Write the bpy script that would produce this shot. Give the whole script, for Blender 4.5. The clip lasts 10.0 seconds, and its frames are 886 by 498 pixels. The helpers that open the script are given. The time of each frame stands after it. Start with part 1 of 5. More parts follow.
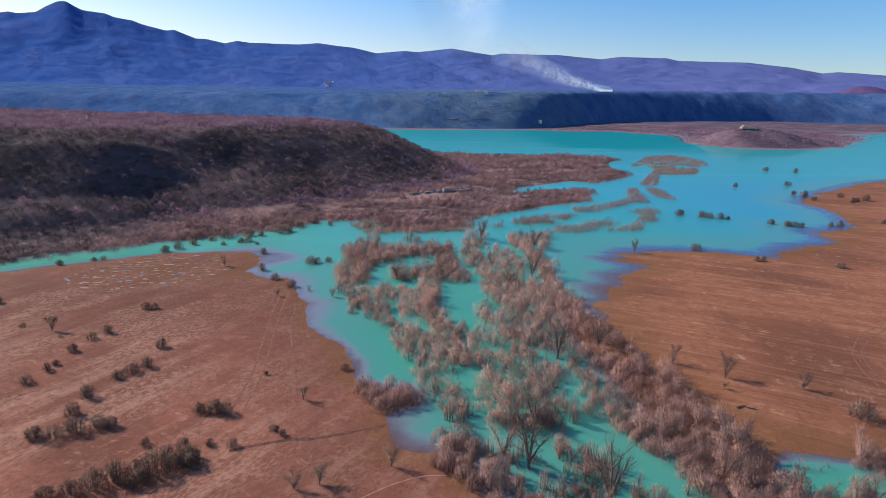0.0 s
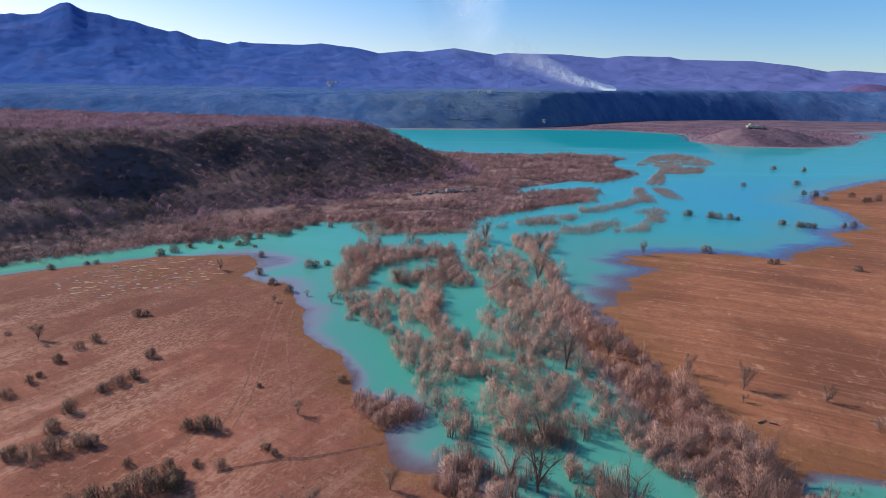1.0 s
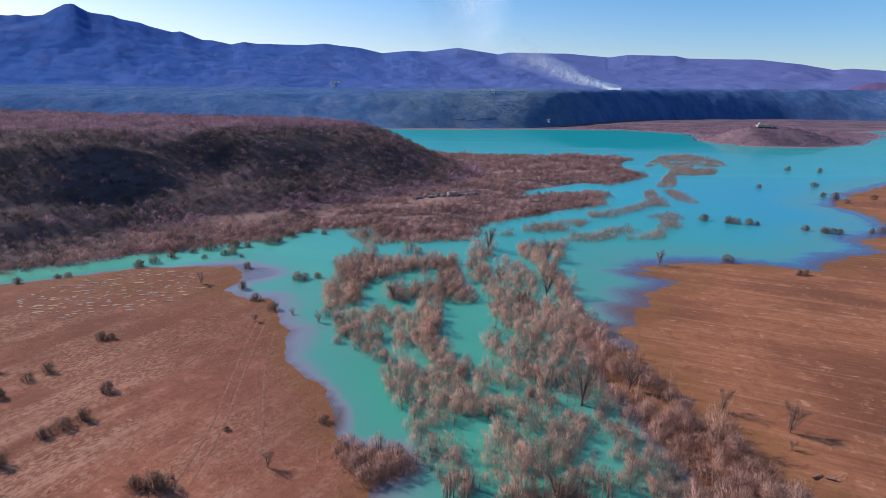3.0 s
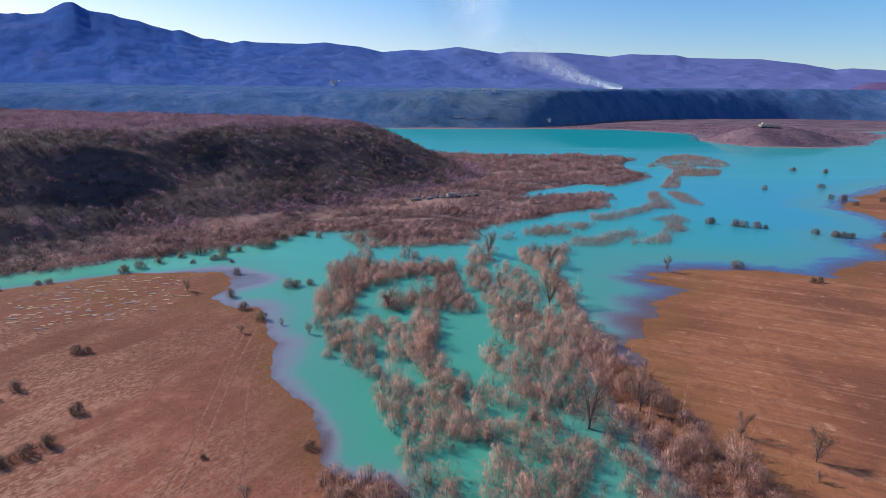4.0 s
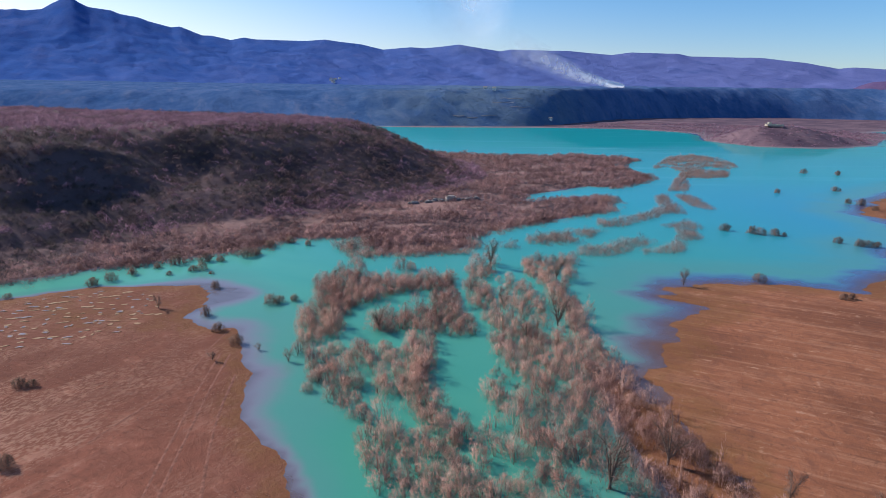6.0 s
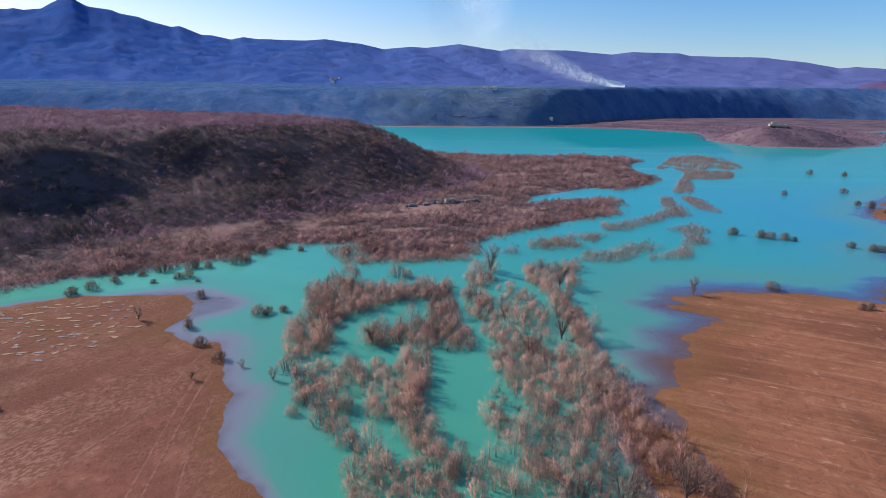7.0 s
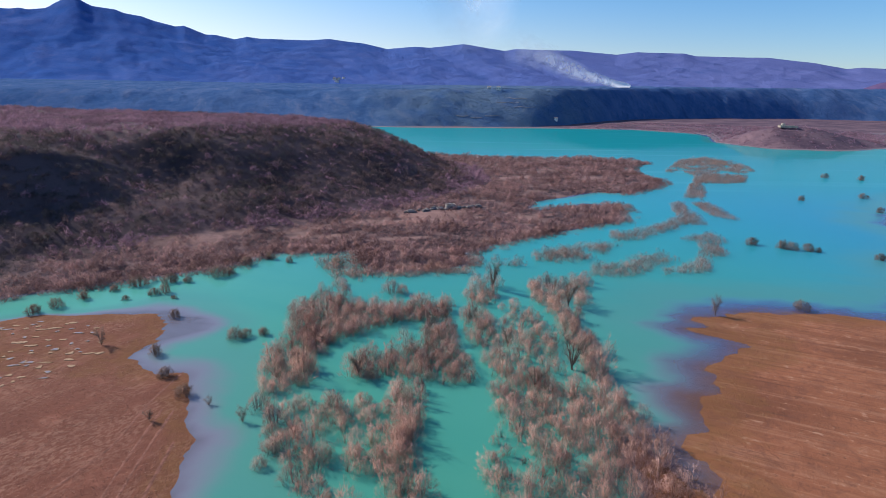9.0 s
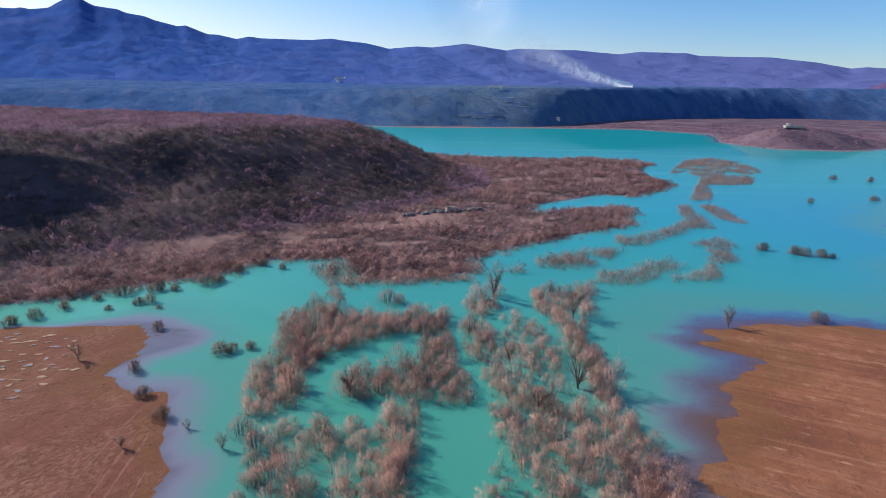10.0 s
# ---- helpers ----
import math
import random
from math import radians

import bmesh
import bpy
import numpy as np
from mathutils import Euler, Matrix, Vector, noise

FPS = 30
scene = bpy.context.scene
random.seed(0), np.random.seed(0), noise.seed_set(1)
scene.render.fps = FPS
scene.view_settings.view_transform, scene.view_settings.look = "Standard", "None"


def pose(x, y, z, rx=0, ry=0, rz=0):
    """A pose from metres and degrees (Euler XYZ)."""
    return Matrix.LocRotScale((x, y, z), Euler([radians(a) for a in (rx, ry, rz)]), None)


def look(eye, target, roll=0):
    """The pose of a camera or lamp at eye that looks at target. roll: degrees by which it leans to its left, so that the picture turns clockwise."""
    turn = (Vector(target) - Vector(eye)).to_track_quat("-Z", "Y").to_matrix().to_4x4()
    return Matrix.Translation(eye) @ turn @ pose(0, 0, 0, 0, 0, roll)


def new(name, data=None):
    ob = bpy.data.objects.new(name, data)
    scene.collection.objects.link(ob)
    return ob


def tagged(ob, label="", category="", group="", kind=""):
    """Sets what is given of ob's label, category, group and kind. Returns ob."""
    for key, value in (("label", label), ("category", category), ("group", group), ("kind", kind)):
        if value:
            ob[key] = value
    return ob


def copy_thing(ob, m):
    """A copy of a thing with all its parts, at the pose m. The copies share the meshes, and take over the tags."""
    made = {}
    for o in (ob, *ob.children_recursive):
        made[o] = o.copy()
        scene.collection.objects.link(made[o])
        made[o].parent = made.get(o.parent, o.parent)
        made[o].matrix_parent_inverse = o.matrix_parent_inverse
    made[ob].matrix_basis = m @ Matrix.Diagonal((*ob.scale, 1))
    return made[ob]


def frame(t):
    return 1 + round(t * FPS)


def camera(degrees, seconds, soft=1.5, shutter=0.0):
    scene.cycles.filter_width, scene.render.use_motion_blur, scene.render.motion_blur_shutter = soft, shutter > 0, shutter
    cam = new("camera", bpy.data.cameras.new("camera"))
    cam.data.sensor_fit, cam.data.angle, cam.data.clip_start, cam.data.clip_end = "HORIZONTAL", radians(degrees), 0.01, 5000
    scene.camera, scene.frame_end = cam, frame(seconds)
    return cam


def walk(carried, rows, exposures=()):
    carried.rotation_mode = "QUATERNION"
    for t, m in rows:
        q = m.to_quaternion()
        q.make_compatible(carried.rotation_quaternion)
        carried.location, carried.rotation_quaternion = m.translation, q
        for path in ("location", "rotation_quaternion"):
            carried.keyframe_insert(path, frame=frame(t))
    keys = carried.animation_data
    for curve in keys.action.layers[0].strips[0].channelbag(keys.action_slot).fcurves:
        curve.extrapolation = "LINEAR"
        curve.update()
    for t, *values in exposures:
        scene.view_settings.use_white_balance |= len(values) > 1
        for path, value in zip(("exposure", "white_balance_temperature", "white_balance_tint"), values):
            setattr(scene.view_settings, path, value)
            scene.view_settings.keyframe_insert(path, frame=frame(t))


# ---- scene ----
cam = camera(78.9, 10.0, soft=0.7)
PATH = [
    (0, (0.329, -0.522, 43.989), (0.211, 1.404, 43.465), 1.1),
    (0.5, (0.223, 1.728, 43.833), (0.098, 3.654, 43.309), 1.0),
    (1, (0.164, 4.12, 43.626), (0.034, 6.046, 43.101), 0.9),
    (1.5, (0.056, 6.504, 43.423), (-0.078, 8.43, 42.899), 0.9),
    (2, (0.037, 9.438, 43.337), (-0.103, 11.363, 42.815), 0.8),
    (2.5, (0.184, 12.94, 43.279), (0.04, 14.865, 42.755), 0.7),
    (4, (0.328, 22.445, 43.292), (0.183, 24.368, 42.764), 0.8),
    (4.5, (0.266, 25.602, 43.372), (0.122, 27.524, 42.839), 0.9),
    (5, (0.083, 28.684, 43.439), (-0.059, 30.605, 42.902), 1.0),
    (5.5, (-0.031, 31.445, 43.469), (-0.174, 33.367, 42.934), 1.0),
    (5.7, (-0.038, 32.604, 43.484), (-0.182, 34.526, 42.949), 1.0),
    (7, (0.095, 40.994, 43.481), (-0.051, 42.915, 42.945), 1.0),
    (7.5, (0.209, 44.142, 43.496), (0.06, 46.062, 42.955), 1.1),
    (8, (0.29, 47.048, 43.582), (0.141, 48.968, 43.044), 1.1),
    (8.5, (0.375, 49.819, 43.631), (0.22, 51.739, 43.091), 1.1),
    (9, (0.411, 52.496, 43.685), (0.252, 54.416, 43.149), 1.1),
    (9.5, (0.391, 55.487, 43.719), (0.229, 57.407, 43.182), 1.1),
    (10, (0.604, 58.548, 43.798), (0.438, 60.467, 43.261), 1.1),
]
walk(cam, [(t, look(eye, target, roll)) for t, eye, target, roll in PATH])

# world, sun, exposure
scene.view_settings.exposure = 0.17
SUN_AZ, SUN_EL = radians(-68), radians(34)          # azimuth from +y towards +x
world = bpy.data.worlds.new("world")
scene.world = world
world.use_nodes = True
wn = world.node_tree
sky = wn.nodes.new("ShaderNodeTexSky")
sky.sky_type, sky.sun_disc = "NISHITA", False
sky.sun_elevation, sky.sun_rotation = SUN_EL, SUN_AZ
sky.altitude, sky.air_density, sky.dust_density, sky.ozone_density = 900, 1.0, 1.3, 1.5
wn.nodes["Background"].inputs["Strength"].default_value = 0.115
tint = wn.nodes.new("ShaderNodeMix")
tint.data_type, tint.blend_type = "RGBA", "MULTIPLY"
tint.inputs[0].default_value = 1.0
# pale warm haze low over the ridges, deep blue above it
way = wn.nodes.new("ShaderNodeSeparateXYZ")
wn.links.new(wn.nodes.new("ShaderNodeTexCoord").outputs["Generated"], way.inputs[0])
haze = wn.nodes.new("ShaderNodeMath")
haze.operation = "MULTIPLY_ADD"
haze.inputs[1].default_value = 0.10
wn.links.new(way.outputs[0], haze.inputs[0])
wn.links.new(way.outputs[2], haze.inputs[2])
rise = wn.nodes.new("ShaderNodeMapRange")
rise.interpolation_type = "SMOOTHSTEP"
rise.inputs["From Min"].default_value, rise.inputs["From Max"].default_value = 0.03, 0.22
wn.links.new(haze.outputs[0], rise.inputs["Value"])
shade = wn.nodes.new("ShaderNodeMix")
shade.data_type = "RGBA"
shade.inputs[6].default_value, shade.inputs[7].default_value = (1.04, 1.0, 1.04, 1), (0.58, 0.93, 1.22, 1)
wn.links.new(rise.outputs["Result"], shade.inputs[0])
wn.links.new(shade.outputs[2], tint.inputs[7])
wn.links.new(sky.outputs[0], tint.inputs[6])
wn.links.new(tint.outputs[2], wn.nodes["Background"].inputs["Color"])
sun_data = bpy.data.lights.new("sun", "SUN")
sun_data.energy, sun_data.angle, sun_data.color = 4.9, radians(0.55), (1.0, 0.93, 0.84)
sun = new("sun", sun_data)
sun_dir = Vector((math.sin(SUN_AZ) * math.cos(SUN_EL), math.cos(SUN_AZ) * math.cos(SUN_EL), math.sin(SUN_EL)))
sun.matrix_world = look((-300, 120, 300), Vector((-300, 120, 300)) - sun_dir)


# ---- arithmetic ----
def fade(a, b, v):
    k = np.clip((v - a) / (b - a), 0, 1)
    return k * k * (3 - 2 * k)


def lattice(ix, iy, seed):
    h = (ix.astype(np.int64) * 374761393 + iy.astype(np.int64) * 668265263 + seed * 1442695041) & 0xFFFFFFFF
    h = ((h ^ (h >> 13)) * 1274126177) & 0xFFFFFFFF
    return ((h ^ (h >> 16)) & 0xFFFF) / 65535.0


def value_noise(x, y, seed=0):
    x, y = np.asarray(x, float), np.asarray(y, float)
    ix, iy = np.floor(x), np.floor(y)
    fx, fy = x - ix, y - iy
    fx, fy = fx * fx * (3 - 2 * fx), fy * fy * (3 - 2 * fy)
    a, b = lattice(ix, iy, seed), lattice(ix + 1, iy, seed)
    c, d = lattice(ix, iy + 1, seed), lattice(ix + 1, iy + 1, seed)
    return (a * (1 - fx) + b * fx) * (1 - fy) + (c * (1 - fx) + d * fx) * fy


def fbm(x, y, size, seed=0, octaves=4):
    """Layered noise about -1 to 1; size in metres."""
    total, amp, norm = 0.0, 1.0, 0.0
    for k in range(octaves):
        total = total + amp * (2 * value_noise(x / size + 17 * k, y / size - 9 * k, seed + k) - 1)
        norm += amp
        size, amp = size / 2.1, amp * 0.5
    return total / norm


def inside_distance(x, y, poly):
    """Distance to the outline of poly, positive inside."""
    x, y = np.asarray(x, float), np.asarray(y, float)
    best = np.full(x.shape, 1e12)
    odd = np.zeros(x.shape, bool)
    for (x0, y0), (x1, y1) in zip(poly, poly[1:] + poly[:1]):
        dx, dy = x1 - x0, y1 - y0
        k = np.clip(((x - x0) * dx + (y - y0) * dy) / (dx * dx + dy * dy + 1e-9), 0, 1)
        best = np.minimum(best, (x - x0 - k * dx) ** 2 + (y - y0 - k * dy) ** 2)
        if y0 != y1:
            cross = ((y0 > y) != (y1 > y)) & (x < x0 + (y - y0) * dx / dy)
            odd ^= cross
    return np.where(odd, 1, -1) * np.sqrt(best)


# ---- plan ----
LEFT_FLAT = [(-500, -150), (-250, 25), (-160, 90), (-121, 123), (-112, 131), (-101, 138), (-90, 146), (-77, 149), (-66, 150), (-62, 145),
             (-60, 138), (-61, 131), (-54, 127), (-47, 128), (-42, 119), (-41, 114), (-37, 111), (-33, 100), (-25.5, 92), (-19.5, 82),
             (-17, 77), (-13, 76), (-8.5, 75), (-7, 72), (-11, 68.5), (-11.3, 64.5), (-9, 60.5), (-4.5, 59.5), (-1, 59), (1, 56.5), (2, 50), (4, 40), (8, 0), (10, -400), (-500, -400)]
RIGHT_FLAT = [(27, 105), (30, 110), (29, 116), (31, 121), (34, 128), (37, 131), (38, 139), (45, 146), (53, 150), (47, 154), (43, 157),
              (46, 164), (55, 166), (77, 168), (92, 165), (107, 177), (124, 188), (128, 205), (150, 214), (154, 228), (162, 248),
              (160, 270), (170, 284), (187, 304), (222, 336), (250, 360), (300, 390), (500, 450), (1500, 500), (1500, -400), (300, -100),
              (120, 50), (75, 66), (56, 65), (43, 65), (40, 67), (37, 73), (36, 79), (32, 88), (30, 99)]
PENINSULA = [(-700, -120), (-250, 60), (-128, 132), (-120, 141), (-106, 151), (-98, 159), (-87, 168), (-77, 175), (-67, 183), (-61, 196),
             (-48, 199), (-36, 203), (-30, 184), (-16, 186), (-4, 193), (-5, 206), (2, 215), (19, 232), (36, 247), (51, 260),
             (58, 288), (45, 296), (22, 277), (18, 281), (21, 293), (37, 308), (53, 324), (70, 324), (100, 365), (94, 405),
             (90, 430), (116, 470), (115, 495), (27, 487), (-23, 485), (-100, 520), (-300, 600), (-900, 650), (-1500, 600), (-1500, -120)]
FAR_LAND = [(-1800, 1200), (-600, 930), (-136, 905), (-20, 945), (113, 985), (239, 1010), (318, 900), (271, 733), (294, 650), (357, 649),
            (451, 710), (560, 850), (680, 995), (650, 1035), (730, 1100), (900, 1220), (1200, 1380), (3200, 1700), (4500, 4800), (-4500, 4800)]
HILL = [(-700, -100), (-300, 55), (-140, 145), (-117, 162), (-93, 192), (-59, 226), (-34, 257), (-8, 299), (5, 344), (-3, 400),
        (-40, 450), (-150, 490), (-400, 540), (-1300, 560), (-1300, -100)]
BELT_GROUND = [(27, 107), (32, 88), (37, 76), (42, 66), (38, 55), (30, 58), (27, 75), (23, 90), (20, 104), (20, 120)]


def hill_height(x, y):
    d = inside_distance(x, y, HILL) + 6 * fbm(x, y, 60, 31, 3)
    west = d + 10 * fade(-110, -145, x) * fade(4, 16, d)
    scarp = np.interp(west, [0, 10, 24, 38, 65, 83, 124, 220, 420], [0, 1.5, 5.5, 9.2, 24.3, 28.8, 29, 25, 14])
    slope = np.interp(d, [0, 10, 26, 58, 78, 95, 120, 220, 420], [0, 1.2, 6, 20.5, 25, 27, 27, 24, 14])
    east = fade(-125, -45, x)
    h = (scarp * (1 - east) + slope * east) * (1 - 0.25 * fade(-75, -10, x))
    h -= 9.5 * np.exp(-(((x + 127) / 22) ** 2 + ((y - 240) / 14) ** 2)) * fade(0, 25, d)
    return np.where(d > 0, h + fade(0, 40, d) * (1.6 + 0.9 * fade(90, 60, d)) * fbm(x, y, 26, 33, 5), 0)


def bank(d, rise, top, fall, deep):
    return np.where(d > 0, top * (1 - np.exp(-d * rise / top)), np.maximum(d * fall, deep))


def ground_height(x, y):
    x, y = np.asarray(x, float), np.asarray(y, float)
    near = np.exp(-((x / 300) ** 2 + ((y - 150) / 250) ** 2))
    wob = 1.6 * fbm(x, y, 11, 3, 3) + 0.6 * fbm(x, y, 2.6, 5, 2) * near
    dl = inside_distance(x, y, LEFT_FLAT) + wob * 0.7 + 1.1 * fbm(x, y, 4.5, 6, 3) * near
    dr = inside_distance(x, y, RIGHT_FLAT) + 4.2 * fbm(x / 9.0, y + x * 0.40, 3.6, 7, 3) + 0.25 * wob
    dp = inside_distance(x, y, PENINSULA) + wob - 1.5
    df = inside_distance(x, y, FAR_LAND) + 11 * fbm(x, y, 80, 9, 5)
    left = bank(dl, 0.06, 1.1, 0.045 + 0.075 * fade(104, 88, y) * fade(66, 74, y) + 0.12 * fade(-70, -84, x), -1.6)
    soggy = np.exp(-((((x + 82) / 24) ** 2 + ((y - 130) / 15) ** 2)) ** 2)
    left = np.where(dl > 0, left * (1 - 0.93 * soggy) + soggy * (0.13 + 0.05 * fbm(x * 0.5 + y * 0.1, y, 4, 13, 2)), left)
    left = left + np.where(dl > 0, 0.05 * fbm(x, y, 3, 15, 3), 0)
    shoal = 0.36 * np.exp(-((x + 53) / 10) ** 2 - ((y - 146) / 6) ** 2)
    left = np.where(dl > 0, left, np.minimum(left + shoal, -0.02))
    right = bank(dr, 0.035, 1.4, 0.03, -1.6) + np.where(dr > 0, 0.04 * fbm(x / 4, y + 0.40 * x, 3, 17, 3), 0)
    land = bank(dp, 0.10, 1.6, 0.12, -1.8) + np.where(dp > 0, 0.4 * fbm(x, y, 14, 19, 3) * fade(0, 10, dp), 0)
    far = bank(df, 0.03, 4.0, 0.05, -2.0)
    isle = 17 * np.exp(-(((x - 338) / 66) ** 2 + ((y - 706) / 40) ** 2)) + 6 * np.exp(-(((x - 390) / 120) ** 2 + ((y - 745) / 60) ** 2))
    far = far + np.where(df > 0, isle * fade(0, 30, df) + 1.5 * fbm(x, y, 60, 21, 3) * fade(0, 60, df), 0)
    strip = bank(inside_distance(x, y, BELT_GROUND) + wob, 0.1, 0.4, 0.12, -1.4)
    z = np.maximum.reduce([left, right, land, far, strip])
    z = z - 0.9 * np.exp(-((x - 45) / 7) ** 2 - ((y - 58.5) / 3) ** 2)
    return z + hill_height(x, y)


def ground_at(x, y):
    return float(ground_height(np.array([x]), np.array([y]))[0])


# ---- meshes ----
def array_mesh(name, verts, faces):
    """A mesh from arrays; faces has one row a face."""
    mesh = bpy.data.meshes.new(name)
    verts, faces = np.asarray(verts, np.float32), np.asarray(faces, np.int32)
    n, k = faces.shape
    mesh.vertices.add(len(verts))
    mesh.vertices.foreach_set("co", verts.ravel())
    mesh.loops.add(n * k)
    mesh.loops.foreach_set("vertex_index", faces.ravel())
    mesh.polygons.add(n)
    mesh.polygons.foreach_set("loop_start", np.arange(0, n * k, k, dtype=np.int32))
    mesh.update(calc_edges=True)
    return mesh


def sheet(name, px, py, pz, material, smooth=True):
    """A grid of points (2D arrays) as one surface."""
    r, c = px.shape
    idx = np.arange(r * c).reshape(r, c)
    faces = np.stack([idx[:-1, :-1], idx[:-1, 1:], idx[1:, 1:], idx[1:, :-1]], -1).reshape(-1, 4)
    mesh = array_mesh(name, np.stack([px, py, pz], -1).reshape(-1, 3), faces)
    mesh.polygons.foreach_set("use_smooth", np.full(len(mesh.polygons), smooth))
    mesh.materials.append(material)
    return new(name, mesh)


def spread(lo, a, b, hi, step, grow):
    """Coordinates with an even step from a to b that widens towards lo and hi."""
    up, down, s = [b], [a], step
    while up[-1] < hi:
        s *= grow
        up.append(up[-1] + s)
    s = step
    while down[-1] > lo:
        s *= grow
        down.append(down[-1] - s)
    return np.array(down[:0:-1] + list(np.arange(a, b, step)) + up)


def part(name, bm, material, parent, label=""):
    mesh = bpy.data.meshes.new(name)
    bm.to_mesh(mesh)
    bm.free()
    mesh.materials.append(material)
    ob = new(name, mesh)
    ob.parent = parent
    return tagged(ob, label)


# ---- materials ----
class Shader:
    """Small wrapper to write node materials."""
    def __init__(self, name):
        self.mat = bpy.data.materials.new(name)
        self.mat.use_nodes = True
        self.tree = self.mat.node_tree
        self.bsdf = self.tree.nodes["Principled BSDF"]
        self.pos = self.node("ShaderNodeNewGeometry").outputs["Position"]

    def node(self, kind):
        return self.tree.nodes.new(kind)

    def plug(self, value, socket):
        if hasattr(value, "node"):
            self.tree.links.new(value, socket)
        else:
            socket.default_value = value

    def moved(self, turn=0.0, scale=(1, 1, 1)):
        """The place turned by turn degrees and then stretched."""
        spin, n = self.node("ShaderNodeMapping"), self.node("ShaderNodeMapping")
        self.plug(self.pos, spin.inputs["Vector"])
        spin.inputs["Rotation"].default_value = (0, 0, radians(turn))
        self.plug(spin.outputs[0], n.inputs["Vector"])
        n.inputs["Scale"].default_value = scale
        return n.outputs[0]

    def noise(self, size, detail=4.0, rough=0.55, vector=None, warp=0.0):
        n = self.node("ShaderNodeTexNoise")
        self.plug(self.pos if vector is None else vector, n.inputs["Vector"])
        n.inputs["Scale"].default_value, n.inputs["Detail"].default_value = 1.0 / size, detail
        n.inputs["Roughness"].default_value, n.inputs["Distortion"].default_value = rough, warp
        return n.outputs["Fac"]

    def ramp(self, fac, a, b):
        n = self.node("ShaderNodeMapRange")
        n.interpolation_type = "SMOOTHSTEP"
        self.plug(fac, n.inputs["Value"])
        n.inputs["From Min"].default_value, n.inputs["From Max"].default_value = a, b
        return n.outputs["Result"]

    def calc(self, op, a, b=0.0):
        n = self.node("ShaderNodeMath")
        n.operation = op
        self.plug(a, n.inputs[0])
        self.plug(b, n.inputs[1])
        return n.outputs[0]

    def mix(self, fac, a, b):
        n = self.node("ShaderNodeMix")
        n.data_type = "RGBA"
        self.plug(fac, n.inputs[0])
        for v, s in ((a, n.inputs[6]), (b, n.inputs[7])):
            self.plug(v if hasattr(v, "node") else (*v, 1.0), s)
        return n.outputs[2]

    def axis(self, k):
        n = self.node("ShaderNodeSeparateXYZ")
        self.plug(self.pos, n.inputs[0])
        return n.outputs[k]

    def bump(self, height, strength=0.4, distance=0.1):
        n = self.node("ShaderNodeBump")
        self.plug(height, n.inputs["Height"])
        n.inputs["Strength"].default_value, n.inputs["Distance"].default_value = strength, distance
        self.tree.links.new(n.outputs[0], self.bsdf.inputs["Normal"])

    def done(self, colour, rough=0.9, spec=0.3):
        self.plug(colour if hasattr(colour, "node") else (*colour, 1.0), self.bsdf.inputs["Base Color"])
        self.plug(rough, self.bsdf.inputs["Roughness"])
        self.bsdf.inputs["Specular IOR Level"].default_value = spec
        return self.mat


def cover(s, name):
    n = s.node("ShaderNodeAttribute")
    n.attribute_name = name
    return n.outputs["Fac"]


